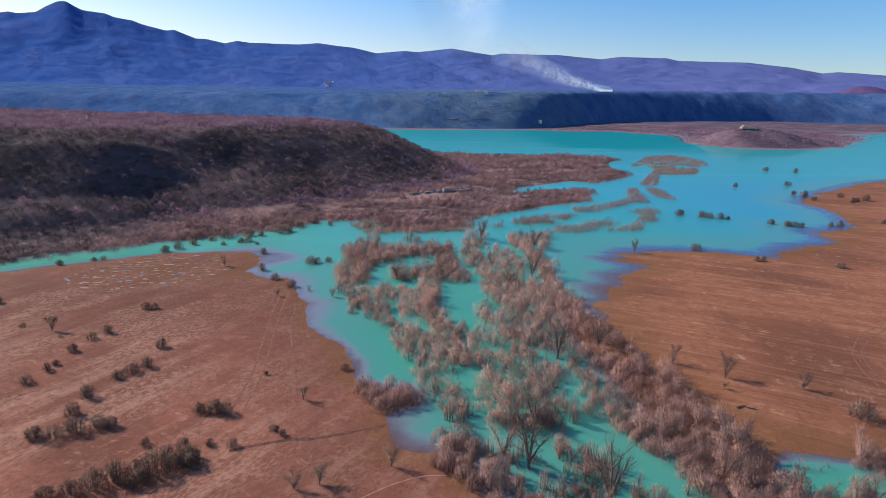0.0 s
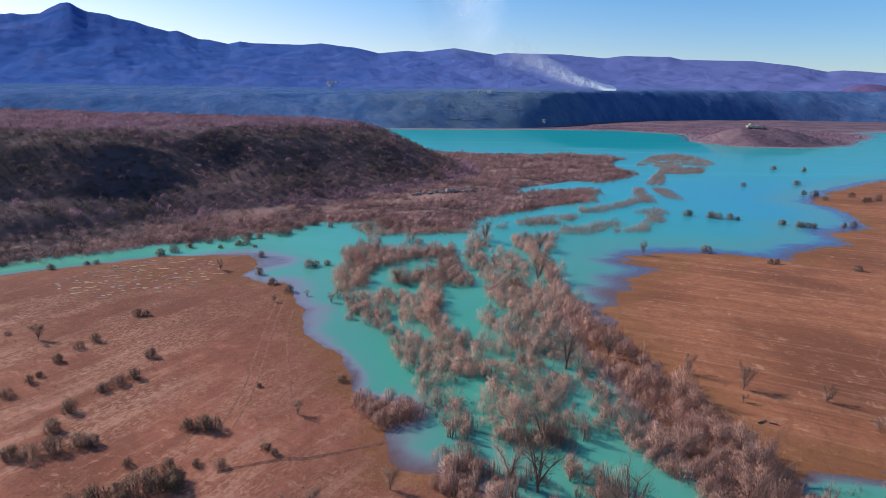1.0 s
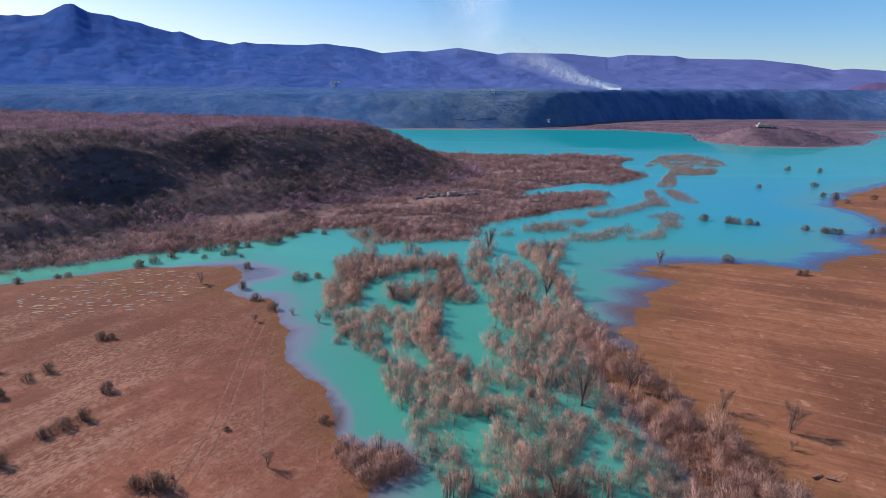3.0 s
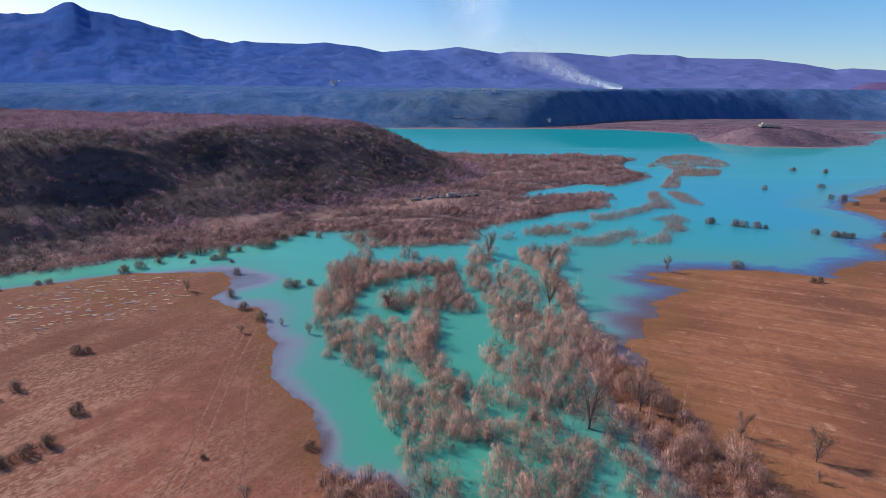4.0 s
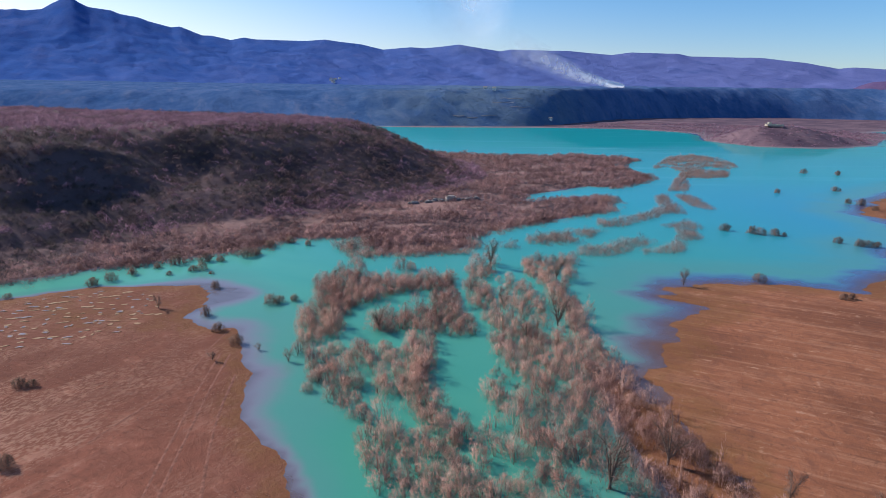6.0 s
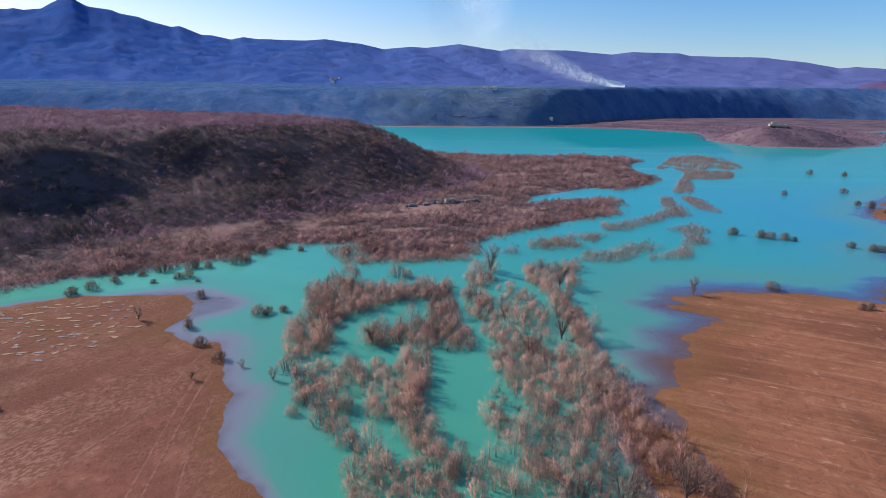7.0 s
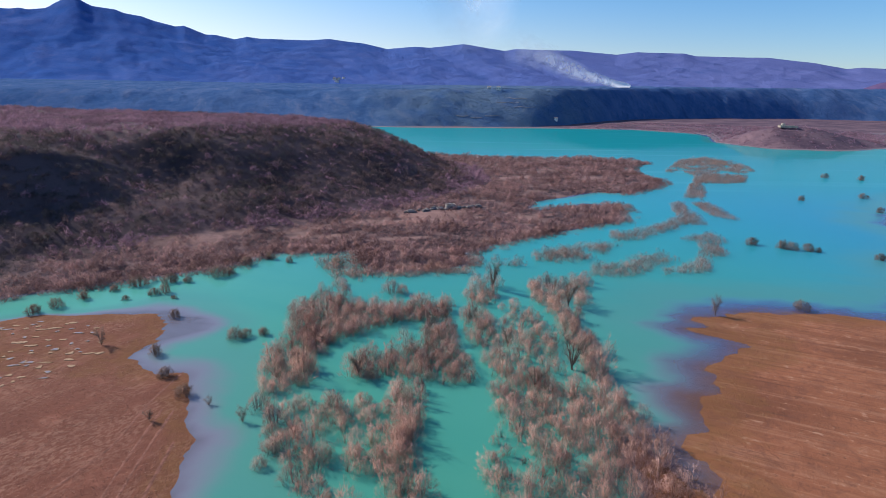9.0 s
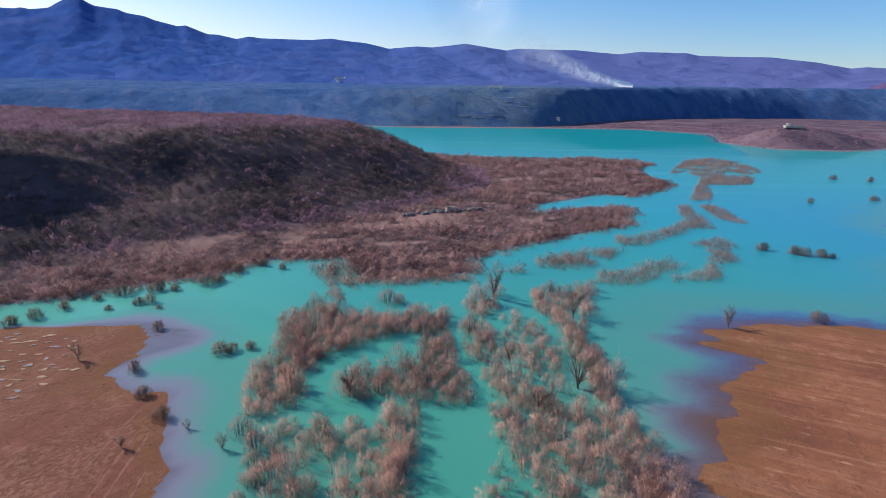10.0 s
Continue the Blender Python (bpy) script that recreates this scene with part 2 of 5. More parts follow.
def soil_material():
    s = Shader("lakeside_soil")
    east = s.ramp(s.axis(0), -8, 22)
    broad, mid, fine, grit = s.noise(26, 5), s.noise(5.5, 6, 0.62), s.noise(0.9, 6, 0.7), s.noise(0.28, 4, 0.7)
    rows_l = s.noise(2.6, 6, 0.62, s.moved(26, (1, 0.10, 1)))
    tufts_l = s.noise(0.8, 5, 0.65, s.moved(25, (0.35, 1, 1)))
    rows_r = s.noise(2.2, 6, 0.62, s.moved(23, (0.045, 1, 1)))
    lines_r = s.noise(0.7, 5, 0.6, s.moved(23, (0.05, 1, 1)))
    west = s.calc("SUBTRACT", 1.0, east)
    streak = s.calc("ADD", s.calc("MULTIPLY", rows_l, west), s.calc("MULTIPLY", rows_r, east))
    line = s.calc("ADD", s.calc("MULTIPLY", tufts_l, west), s.calc("MULTIPLY", lines_r, east))
    dark = s.mix(east, (0.172, 0.062, 0.040), (0.172, 0.064, 0.036))
    warm = s.mix(east, (0.305, 0.110, 0.071), (0.295, 0.112, 0.060))
    pale = s.mix(east, (0.400, 0.196, 0.138), (0.385, 0.190, 0.118))
    c = s.mix(s.ramp(broad, 0.34, 0.64), dark, warm)
    c = s.mix(s.calc("MULTIPLY", s.ramp(streak, 0.51, 0.64), s.calc("ADD", 0.40, s.calc("MULTIPLY", west, 0.22))), c, pale)
    c = s.mix(s.calc("MULTIPLY", s.ramp(streak, 0.46, 0.34), 0.5), c, dark)
    c = s.mix(s.calc("MULTIPLY", s.ramp(mid, 0.56, 0.74), 0.4), c, pale)
    c = s.mix(s.calc("MULTIPLY", s.ramp(line, 0.55, 0.72), s.calc("ADD", 0.32, s.calc("MULTIPLY", west, 0.2))), c, pale)
    c = s.mix(s.calc("MULTIPLY", s.ramp(line, 0.45, 0.30), 0.5), c, (0.110, 0.050, 0.034))
    c = s.mix(s.calc("MULTIPLY", s.ramp(fine, 0.44, 0.30), 0.55), c, (0.095, 0.045, 0.030))
    c = s.mix(s.calc("MULTIPLY", s.ramp(grit, 0.60, 0.74), 0.35), c, pale)
    patch = s.noise(2.4, 6, 0.68, None, 0.8)
    c = s.mix(s.calc("MULTIPLY", s.ramp(patch, 0.52, 0.34), 0.5), c, s.mix(fine, (0.120, 0.046, 0.032), (0.200, 0.085, 0.056)))
    c = s.mix(s.calc("MULTIPLY", s.calc("MULTIPLY", s.ramp(patch, 0.54, 0.70), s.ramp(line, 0.42, 0.60)), 0.8), c, s.mix(east, (0.470, 0.255, 0.190), (0.430, 0.232, 0.152)))
    c = s.mix(s.calc("MULTIPLY", s.calc("MULTIPLY", s.calc("MULTIPLY", s.ramp(s.axis(1), 60, 115), west), s.ramp(mid, 0.78, 0.44)), 0.95), c, s.mix(fine, (0.105, 0.037, 0.026), (0.190, 0.071, 0.048)))
    drift = s.noise(7, 4, 0.6, s.moved(24, (1, 0.28, 1)))
    straw = s.noise(0.42, 4, 0.7, s.moved(24, (1, 0.5, 1)))
    c = s.mix(s.calc("MULTIPLY", s.calc("MULTIPLY", s.calc("MULTIPLY", s.ramp(drift, 0.42, 0.60), s.ramp(straw, 0.47, 0.56)), west), 0.48), c, (0.440, 0.255, 0.180))
    damp = s.calc("MULTIPLY", s.calc("MULTIPLY", s.ramp(s.calc("ADD", s.axis(2), s.calc("MULTIPLY", broad, 0.5)), 1.25, 0.65), west), 0.5)
    c = s.mix(damp, c, s.mix(fine, (0.130, 0.046, 0.030), (0.250, 0.098, 0.066)))
    wet = s.calc("MULTIPLY", s.ramp(s.calc("ADD", s.axis(2), s.calc("MULTIPLY", mid, 0.5)), 0.54, 0.34), s.calc("ADD", s.calc("MULTIPLY", s.ramp(patch, 0.4, 0.6), 0.3), 0.28))
    c = s.mix(wet, c, s.mix(fine, (0.125, 0.056, 0.024), (0.235, 0.112, 0.042)))
    # scrub-grown soil of hill and peninsula, and the far shore
    h = s.mix(s.ramp(broad, 0.35, 0.65), (0.054, 0.036, 0.041), (0.108, 0.068, 0.075))
    h = s.mix(s.calc("MULTIPLY", s.calc("MULTIPLY", s.ramp(mid, 0.46, 0.66), s.ramp(s.axis(2), 3.2, 1.6)), 0.7), h, (0.300, 0.180, 0.165))
    h = s.mix(s.calc("MULTIPLY", s.ramp(fine, 0.46, 0.3), 0.6), h, (0.050, 0.030, 0.030))
    h = s.mix(s.calc("MULTIPLY", cover(s, "lane"), 0.75), h, s.mix(fine, (0.200, 0.115, 0.100), (0.380, 0.232, 0.205)))
    c = s.mix(cover(s, "scrub"), c, h)
    f_big, f_mid = s.noise(70, 6, 0.68), s.noise(9, 5, 0.7)
    f = s.mix(s.ramp(f_big, 0.40, 0.62), (0.088, 0.056, 0.080), (0.185, 0.116, 0.136))
    f = s.mix(s.calc("MULTIPLY", s.ramp(f_mid, 0.5, 0.3), 0.6), f, (0.060, 0.040, 0.060))
    f = s.mix(s.ramp(s.calc("ADD", s.axis(2), s.calc("MULTIPLY", f_big, 1.2)), 1.6, 0.8), f, (0.200, 0.165, 0.185))
    c = s.mix(cover(s, "far"), c, f)
    c = s.mix(cover(s, "bare"), c, s.mix(fine, (0.260, 0.135, 0.115), (0.470, 0.280, 0.235)))
    s.bump(s.calc("ADD", s.calc("ADD", fine, grit), s.calc("ADD", s.calc("MULTIPLY", mid, 1.5), s.calc("ADD", s.calc("MULTIPLY", line, 1.4), s.calc("MULTIPLY", patch, 2.0)))), 0.5, 0.2)
    return s.done(c, 0.95, 0.12)


def water_material():
    s = Shader("turquoise_water")
    depth = s.node("ShaderNodeAttribute")
    depth.attribute_name = "depth"
    big, mid = s.noise(90, 3, 0.5), s.noise(16, 4, 0.55, s.moved(15, (0.4, 1, 1)))
    west = s.ramp(s.axis(0), -10, -75)
    c = s.mix(s.ramp(big, 0.3, 0.7), (0.055, 0.258, 0.196), (0.066, 0.294, 0.216))
    c = s.mix(s.calc("MULTIPLY", west, 0.8), c, (0.120, 0.385, 0.250))
    c = s.mix(s.calc("MULTIPLY", s.ramp(mid, 0.4, 0.7), 0.3), c, (0.042, 0.252, 0.200))
    # sky reflection of the distant water is painted into its colour as blue
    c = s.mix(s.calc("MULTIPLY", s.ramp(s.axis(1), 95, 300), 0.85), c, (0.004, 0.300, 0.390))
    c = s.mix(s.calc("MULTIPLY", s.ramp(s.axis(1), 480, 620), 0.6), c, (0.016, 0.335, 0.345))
    # more reflected sky, painted in as deeper blue towards the east
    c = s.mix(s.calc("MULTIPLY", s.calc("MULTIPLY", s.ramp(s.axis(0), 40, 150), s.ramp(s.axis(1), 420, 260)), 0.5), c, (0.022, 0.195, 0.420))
    # bright sheen of wind streaks, put into the far water's colour
    wind = s.ramp(s.noise(26, 4, 0.6, s.moved(-6, (0.07, 1, 1))), 0.56, 0.68)
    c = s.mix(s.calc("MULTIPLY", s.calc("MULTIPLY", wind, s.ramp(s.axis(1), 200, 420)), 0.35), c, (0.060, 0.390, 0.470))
    near_bed = s.calc("ADD", depth.outputs["Fac"], s.calc("MULTIPLY", s.calc("SUBTRACT", mid, 0.5), 0.35))
    c = s.mix(s.calc("MULTIPLY", s.ramp(near_bed, 0.90, 0.30), 0.55), c, (0.085, 0.242, 0.224))
    # reflected sky over the shallows, painted by depth as lilac and blue
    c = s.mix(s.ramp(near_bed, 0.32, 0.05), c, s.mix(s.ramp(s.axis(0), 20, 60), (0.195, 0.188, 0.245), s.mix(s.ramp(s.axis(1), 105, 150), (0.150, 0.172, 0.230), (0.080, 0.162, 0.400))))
    ripple = s.noise(0.8, 3, 0.6, s.moved(20, (0.6, 1, 1)))
    swell = s.noise(6.0, 3, 0.6, s.moved(12, (0.4, 1, 1)))
    gust = s.ramp(s.noise(70, 3, 0.6, s.moved(5, (0.3, 1, 1))), 0.3, 0.7)
    bump = s.node("ShaderNodeBump")
    bump.inputs["Strength"].default_value, bump.inputs["Distance"].default_value = 0.35, 0.12
    # calm water in the lee of the far shore
    lee = s.calc("MULTIPLY", s.calc("MULTIPLY", s.ramp(s.axis(0), 60, 120), s.ramp(s.calc("ADD", s.axis(1), s.calc("MULTIPLY", big, 160)), 600, 690)), s.ramp(s.axis(0), 420, 300))
    s.plug(s.calc("MULTIPLY", s.calc("ADD", s.calc("MULTIPLY", ripple, s.calc("ADD", gust, 0.25)), swell), s.calc("SUBTRACT", 1.0, s.calc("MULTIPLY", lee, 0.9))), bump.inputs["Height"])
    body, clear, gloss = s.node("ShaderNodeBsdfDiffuse"), s.node("ShaderNodeBsdfTransparent"), s.node("ShaderNodeBsdfGlossy")
    s.plug(c, body.inputs["Color"])
    clear.inputs["Color"].default_value = (0.82, 0.86, 0.98, 1)
    s.plug(s.calc("SUBTRACT", 0.16, s.calc("MULTIPLY", lee, 0.13)), gloss.inputs["Roughness"])
    graze = s.node("ShaderNodeLayerWeight")
    graze.inputs["Blend"].default_value = 0.5
    for n in (graze, gloss):
        s.plug(bump.outputs[0], n.inputs["Normal"])
    shine = s.calc("ADD", s.calc("MULTIPLY", s.calc("POWER", graze.outputs["Facing"], 4.0), 0.50), 0.02)
    murk = s.calc("ADD", depth.outputs["Fac"], s.calc("MULTIPLY", s.calc("SUBTRACT", mid, 0.5), 0.25))
    inner, outer = s.node("ShaderNodeMixShader"), s.node("ShaderNodeMixShader")
    murk = s.calc("MULTIPLY", murk, s.calc("SUBTRACT", 1.0, s.calc("MULTIPLY", s.ramp(s.axis(0), 15, 35), 0.22)))
    murk = s.calc("ADD", murk, s.calc("MULTIPLY", s.ramp(s.axis(0), -5, -40), 0.10))
    s.plug(s.ramp(murk, -0.06, 0.22), inner.inputs[0])
    s.plug(clear.outputs[0], inner.inputs[1])
    s.plug(body.outputs[0], inner.inputs[2])
    s.plug(shine, outer.inputs[0])
    s.plug(inner.outputs[0], outer.inputs[1])
    s.plug(gloss.outputs[0], outer.inputs[2])
    s.plug(outer.outputs[0], s.tree.nodes["Material Output"].inputs["Surface"])
    s.tree.nodes.remove(s.bsdf)
    return s.mat


def twig_material(name, low, high, patch=9.0, plant=2.3, vary=1.0):
    s = Shader(name)
    g = s.node("ShaderNodeNewGeometry")
    o = s.node("ShaderNodeObjectInfo")
    c = s.mix(s.ramp(s.noise(patch, 3, 0.6), 0.35, 0.65), low, high)
    each = s.noise(plant, 2, 0.5)
    c = s.mix(s.calc("MULTIPLY", s.ramp(each, 0.46, 0.30), 0.65), c, tuple(v * 0.5 for v in low))
    c = s.mix(s.calc("MULTIPLY", s.ramp(each, 0.54, 0.72), 0.55), c, (min(high[0] * 1.25, 0.75), high[1] * 1.12, high[2] * 1.05))
    c = s.mix(s.calc("MULTIPLY", s.ramp(g.outputs["Random Per Island"], 0.5, 1.0), 0.7 * vary), c, tuple(min(v * 1.4, 0.75) for v in high))
    c = s.mix(s.calc("MULTIPLY", s.ramp(g.outputs["Random Per Island"], 0.4, 0.0), 0.8 * vary), c, tuple(v * 0.4 for v in low))
    c = s.mix(s.calc("MULTIPLY", o.outputs["Random"], 0.35), c, tuple(v * 0.62 for v in low))
    mat = s.done(c, 0.9, 0.10)
    soft, both = s.node("ShaderNodeBsdfTranslucent"), s.node("ShaderNodeMixShader")
    s.plug(c, soft.inputs["Color"])
    both.inputs[0].default_value = 0.30
    s.plug(s.bsdf.outputs[0], both.inputs[1])
    s.plug(soft.outputs[0], both.inputs[2])
    s.plug(both.outputs[0], s.tree.nodes["Material Output"].inputs["Surface"])
    return mat


def slope_material(name, low, high, bare, size, light=None, east=None):
    """Wooded slopes seen from afar: broad stands, gullies and fine crowns. light: a bare stretch painted brighter as if
    sunlit; east: the colour of the eastern end.
    """
    s = Shader(name)
    broad, mid, fine = s.noise(size, 5, 0.6), s.noise(size / 5, 6, 0.65), s.noise(size / 25, 4, 0.7)
    gully = s.noise(size / 2.2, 5, 0.62, s.moved(-24, (1, 0.35, 0.6)), 0.6)
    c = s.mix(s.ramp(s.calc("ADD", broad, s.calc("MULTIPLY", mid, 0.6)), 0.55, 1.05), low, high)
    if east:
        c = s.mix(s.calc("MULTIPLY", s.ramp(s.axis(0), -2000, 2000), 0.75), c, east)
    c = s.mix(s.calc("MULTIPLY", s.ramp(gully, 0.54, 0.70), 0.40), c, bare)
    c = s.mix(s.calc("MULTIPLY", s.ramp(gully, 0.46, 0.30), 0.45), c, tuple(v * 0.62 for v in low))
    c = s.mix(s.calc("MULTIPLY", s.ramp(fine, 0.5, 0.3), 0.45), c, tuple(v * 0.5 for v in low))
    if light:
        # sunlight on the middle of the scarp is put into the colour here
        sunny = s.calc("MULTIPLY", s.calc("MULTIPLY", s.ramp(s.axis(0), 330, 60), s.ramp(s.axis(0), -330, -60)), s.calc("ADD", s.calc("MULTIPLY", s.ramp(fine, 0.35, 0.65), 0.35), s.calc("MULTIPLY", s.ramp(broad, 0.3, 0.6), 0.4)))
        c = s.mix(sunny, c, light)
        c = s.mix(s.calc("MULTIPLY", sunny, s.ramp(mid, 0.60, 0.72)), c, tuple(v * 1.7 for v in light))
    s.bump(s.calc("ADD", s.calc("ADD", mid, fine), gully), 0.6, size / 16)
    return s.done(c, 1.0, 0.0)


def plain_material(name, low, high, size=0.4, rough=0.9):
    s = Shader(name)
    c = s.mix(s.ramp(s.noise(size, 5, 0.6), 0.3, 0.7), low, high)
    s.bump(s.noise(size * 0.3, 4), 0.4, size * 0.1)
    return s.done(c, rough, 0.2)


SOIL, WATER = soil_material(), water_material()
TWIG_BELT = twig_material("bare_twigs", (0.470, 0.268, 0.226), (0.680, 0.402, 0.344), 9.0, 2.3, 0.28)
TWIG_MAUVE = twig_material("mauve_twigs", (0.300, 0.172, 0.154), (0.500, 0.298, 0.270), 9.0, 2.3, 0.28)
TWIG_SHORE = twig_material("shore_scrub_twigs", (0.215, 0.124, 0.126), (0.520, 0.312, 0.306), 15.0, 4.0, 0.35)
TWIG_MID = twig_material("brown_twigs", (0.165, 0.112, 0.092), (0.310, 0.210, 0.176))
TWIG_DARK = twig_material("dark_twigs", (0.105, 0.076, 0.060), (0.260, 0.182, 0.152))
TWIG_HILL = twig_material("hill_scrub_twigs", (0.190, 0.112, 0.152), (0.480, 0.284, 0.382), 13.0, 5.0, 0.35)
# two darker scrub colours that paint in the shade of the hill's steep side
SHADE_DARK_SCRUB = twig_material("evergreen_scrub", (0.052, 0.049, 0.050), (0.136, 0.114, 0.114), 9.0, 4.0, 0.3)
TWIG_SHADED = twig_material("shaded_scrub_twigs", (0.112, 0.076, 0.079), (0.250, 0.166, 0.170), 12.0, 5.0, 0.3)
PALE_BARK = plain_material("pale_stem_bark", (0.190, 0.130, 0.112), (0.360, 0.250, 0.215), 0.3)
BARK = plain_material("grey_bark", (0.110, 0.076, 0.064), (0.240, 0.168, 0.142), 0.3)
# scarp and mountain base colours carry the distance haze, painted in as blue
CLIFF = slope_material("haze_tinted_wooded_scarp", (0.044, 0.105, 0.250), (0.100, 0.158, 0.310), (0.190, 0.210, 0.310), 60, (0.130, 0.182, 0.222))
MOUNTAIN = slope_material("haze_tinted_mountain_slope", (0.048, 0.119, 0.365), (0.082, 0.140, 0.375), (0.140, 0.180, 0.400), 200, None, (0.155, 0.162, 0.355))
RED_HILL = slope_material("russet_slope", (0.110, 0.075, 0.170), (0.150, 0.100, 0.200), (0.180, 0.125, 0.210), 90)
STONE = plain_material("pale_stone", (0.300, 0.250, 0.210), (0.520, 0.450, 0.380), 0.8)
ROCK = plain_material("dark_rock", (0.090, 0.080, 0.085), (0.260, 0.230, 0.220), 1.2)

# ---- ground, water, distance ----
gx = spread(-4400, -130, 100, 4400, 1.5, 1.036)
gy = spread(-500, 46, 250, 4900, 1.5, 1.036)
GX, GY = np.meshgrid(gx, gy)
ground = sheet("ground", GX, GY, ground_height(GX, GY), SOIL)
BARE = [[(-33, 251), (-16, 265), (-6, 265), (-8, 251), (-16, 239), (-29, 237)], [(-101, 195), (-93, 204), (-84, 212), (-75, 218), (-79, 206), (-84, 194), (-95, 191)]]
lanes = fbm(GX * 0.35 - GY * 0.12, GY - 0.25 * GX, 6, 73, 3)
masks = (("lane", fade(-0.20, -0.40, lanes) * fade(0, 3, inside_distance(GX, GY, PENINSULA)) * fade(4, -4, inside_distance(GX, GY, HILL)) * fade(-75, -60, GX)), ("scrub", fade(-5, -2, inside_distance(GX, GY, PENINSULA))), ("far", fade(500, 600, GY)),
         ("bare", np.maximum.reduce([0.55 * fade(-2.5, 3, inside_distance(GX, GY, b) + 5 * fbm(GX, GY, 5, 81, 3)) for b in BARE])))
for key, value in masks:
    ground.data.attributes.new(key, "FLOAT", "POINT").data.foreach_set("value", value.astype(np.float32).ravel())
tagged(ground, "brown mudflats and scrubby soil round the flooded lake", "ground", kind="structure")

wx = spread(-900, -120, 90, 4400, 2.4, 1.06)
wy = spread(-400, 46, 220, 2600, 2.4, 1.06)
WX, WY = np.meshgrid(wx, wy)
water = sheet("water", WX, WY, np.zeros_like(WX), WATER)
depth = water.data.attributes.new("depth", "FLOAT", "POINT")
depth.data.foreach_set("value", np.clip(-ground_height(WX, WY), 0, 3).astype(np.float32).ravel())
tagged(water, "milky turquoise flood water of a calm lake", "lake", kind="structure")


def polar(name, a0, a1, n, radii, height, material, label, category):
    az = np.radians(np.linspace(a0, a1, n))
    A, R = np.meshgrid(az, radii)
    px, py = R * np.sin(A), R * np.cos(A)
    return tagged(sheet(name, px, py, height(np.degrees(A), R, px, py), material), label, category, kind="structure")


FOOT_AZ = [-60, -42, -20, -8.6, 0, 6, 9, 12, 19, 24, 34, 60]
FOOT_R = [1500, 1250, 1000, 935, 955, 1010, 1150, 1420, 1780, 2010, 2260, 2300]
TOP_TAN = [0.004, 0.005, 0.012, 0.0145, 0.018, 0.020, 0.0212, 0.0235, 0.0243, 0.0247, 0.024, 0.022]


def plateau_height(az, r, x, y):
    foot = sum(np.interp(az + k, FOOT_AZ, FOOT_R) for k in (-3, -2, -1, 0, 1, 2, 3)) / 7 + 45 * fbm(x, y, 230, 41, 4) * fade(0, 12, az + 30)
    crest = 43.5 + np.interp(az, FOOT_AZ, TOP_TAN) * (foot + 190)
    k = np.clip((r - foot) / 190, 0, 1)
    z = -3 + (crest + 3) * (1 - (1 - k) ** 1.6)
    z += fade(0.05, 0.5, k) * (1 - fade(0.7, 1.0, k)) * 9 * fbm(x, y, 90, 43, 4)
    return z + fade(0, 1500, r - foot - 190) * 40 + 3.0 * fbm(x, y, 25, 45, 3) * k


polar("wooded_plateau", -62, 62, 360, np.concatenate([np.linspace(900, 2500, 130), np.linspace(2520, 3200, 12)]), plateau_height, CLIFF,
      "dark wooded plateau scarp above the lake, haze painted blue into its colour", "plateau")

RIDGE = [(-62, 95), (-50, 104), (-41.2, 108), (-40.7, 110), (-40.1, 109), (-38.9, 113), (-38.2, 121), (-37.4, 129), (-36.8, 131), (-36.3, 126), (-35.7, 121),
         (-34.1, 119), (-33.5, 115), (-32.1, 112), (-31.4, 108), (-29.6, 101), (-28.9, 103), (-27.2, 92), (-26.3, 92), (-24.7, 87), (-23.6, 92), (-22.4, 90),
         (-17.9, 91), (-16.2, 94), (-12.8, 89), (-10.6, 81), (-7.8, 86), (-6.4, 85), (-3.0, 92), (-0.7, 86), (1.0, 82), (2.1, 85), (7.7, 83), (11.7, 76),
         (13.5, 80), (17.6, 77), (18.6, 73), (24.4, 69), (27.7, 61), (30.0, 52), (31.1, 54), (34.3, 48), (62, 40)]


def mountain_height(az, r, x, y):
    line = lambda a: np.interp(a, [q for q, _ in RIDGE], [v * 0.001 for _, v in RIDGE])
    broad = sum(line(az + d + 2.5 * fbm(x, y, 900, 55, 3)) for d in (-6, -4, -2, 0, 2, 4, 6)) / 7
    near_top = fade(0.55, 0.98, (r - 2500) / 1500)
    crest = 43.5 + (line(az) * near_top + np.minimum(broad, line(az) * 1.15) * (1 - near_top)) * 4000
    k = np.clip((r - 2500) / 1500, 0, 1)
    gully = np.abs(fbm(x + 0.6 * y, y * 0.6, 420, 51, 6))
    z = 60 + (crest - 60) * (0.45 * k + 0.55 * k ** 1.6)
    z -= (1 - np.abs(2 * k - 1) ** 2) * 50 * (0.35 - gully) * (crest / 430)
    z += 9 * fbm(x, y, 90, 53, 3) * fade(0, 0.3, k) * (1 - 0.75 * fade(0.85, 1, k))
    return z - fade(0, 700, r - 4000) * 200


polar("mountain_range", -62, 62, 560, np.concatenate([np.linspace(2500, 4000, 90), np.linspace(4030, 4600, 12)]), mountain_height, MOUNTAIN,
      "long mountain range behind the lake, haze painted blue into its slopes", "mountain")


def red_hill_height(az, r, x, y):
    k = np.exp(-((az - 33) / 4.6) ** 2 - ((r - 2480) / 160) ** 2)
    return -12 + 140 * k + 3 * fbm(x, y, 60, 61, 3)


polar("russet_hill", 22, 46, 90, np.linspace(2150, 2850, 40), red_hill_height, RED_HILL, "low russet hill beyond the wooded plateau", "hill")


# ---- bare shrubs and trees ----
def unit(v):
    return v / (np.linalg.norm(v, axis=-1, keepdims=True) + 1e-9)


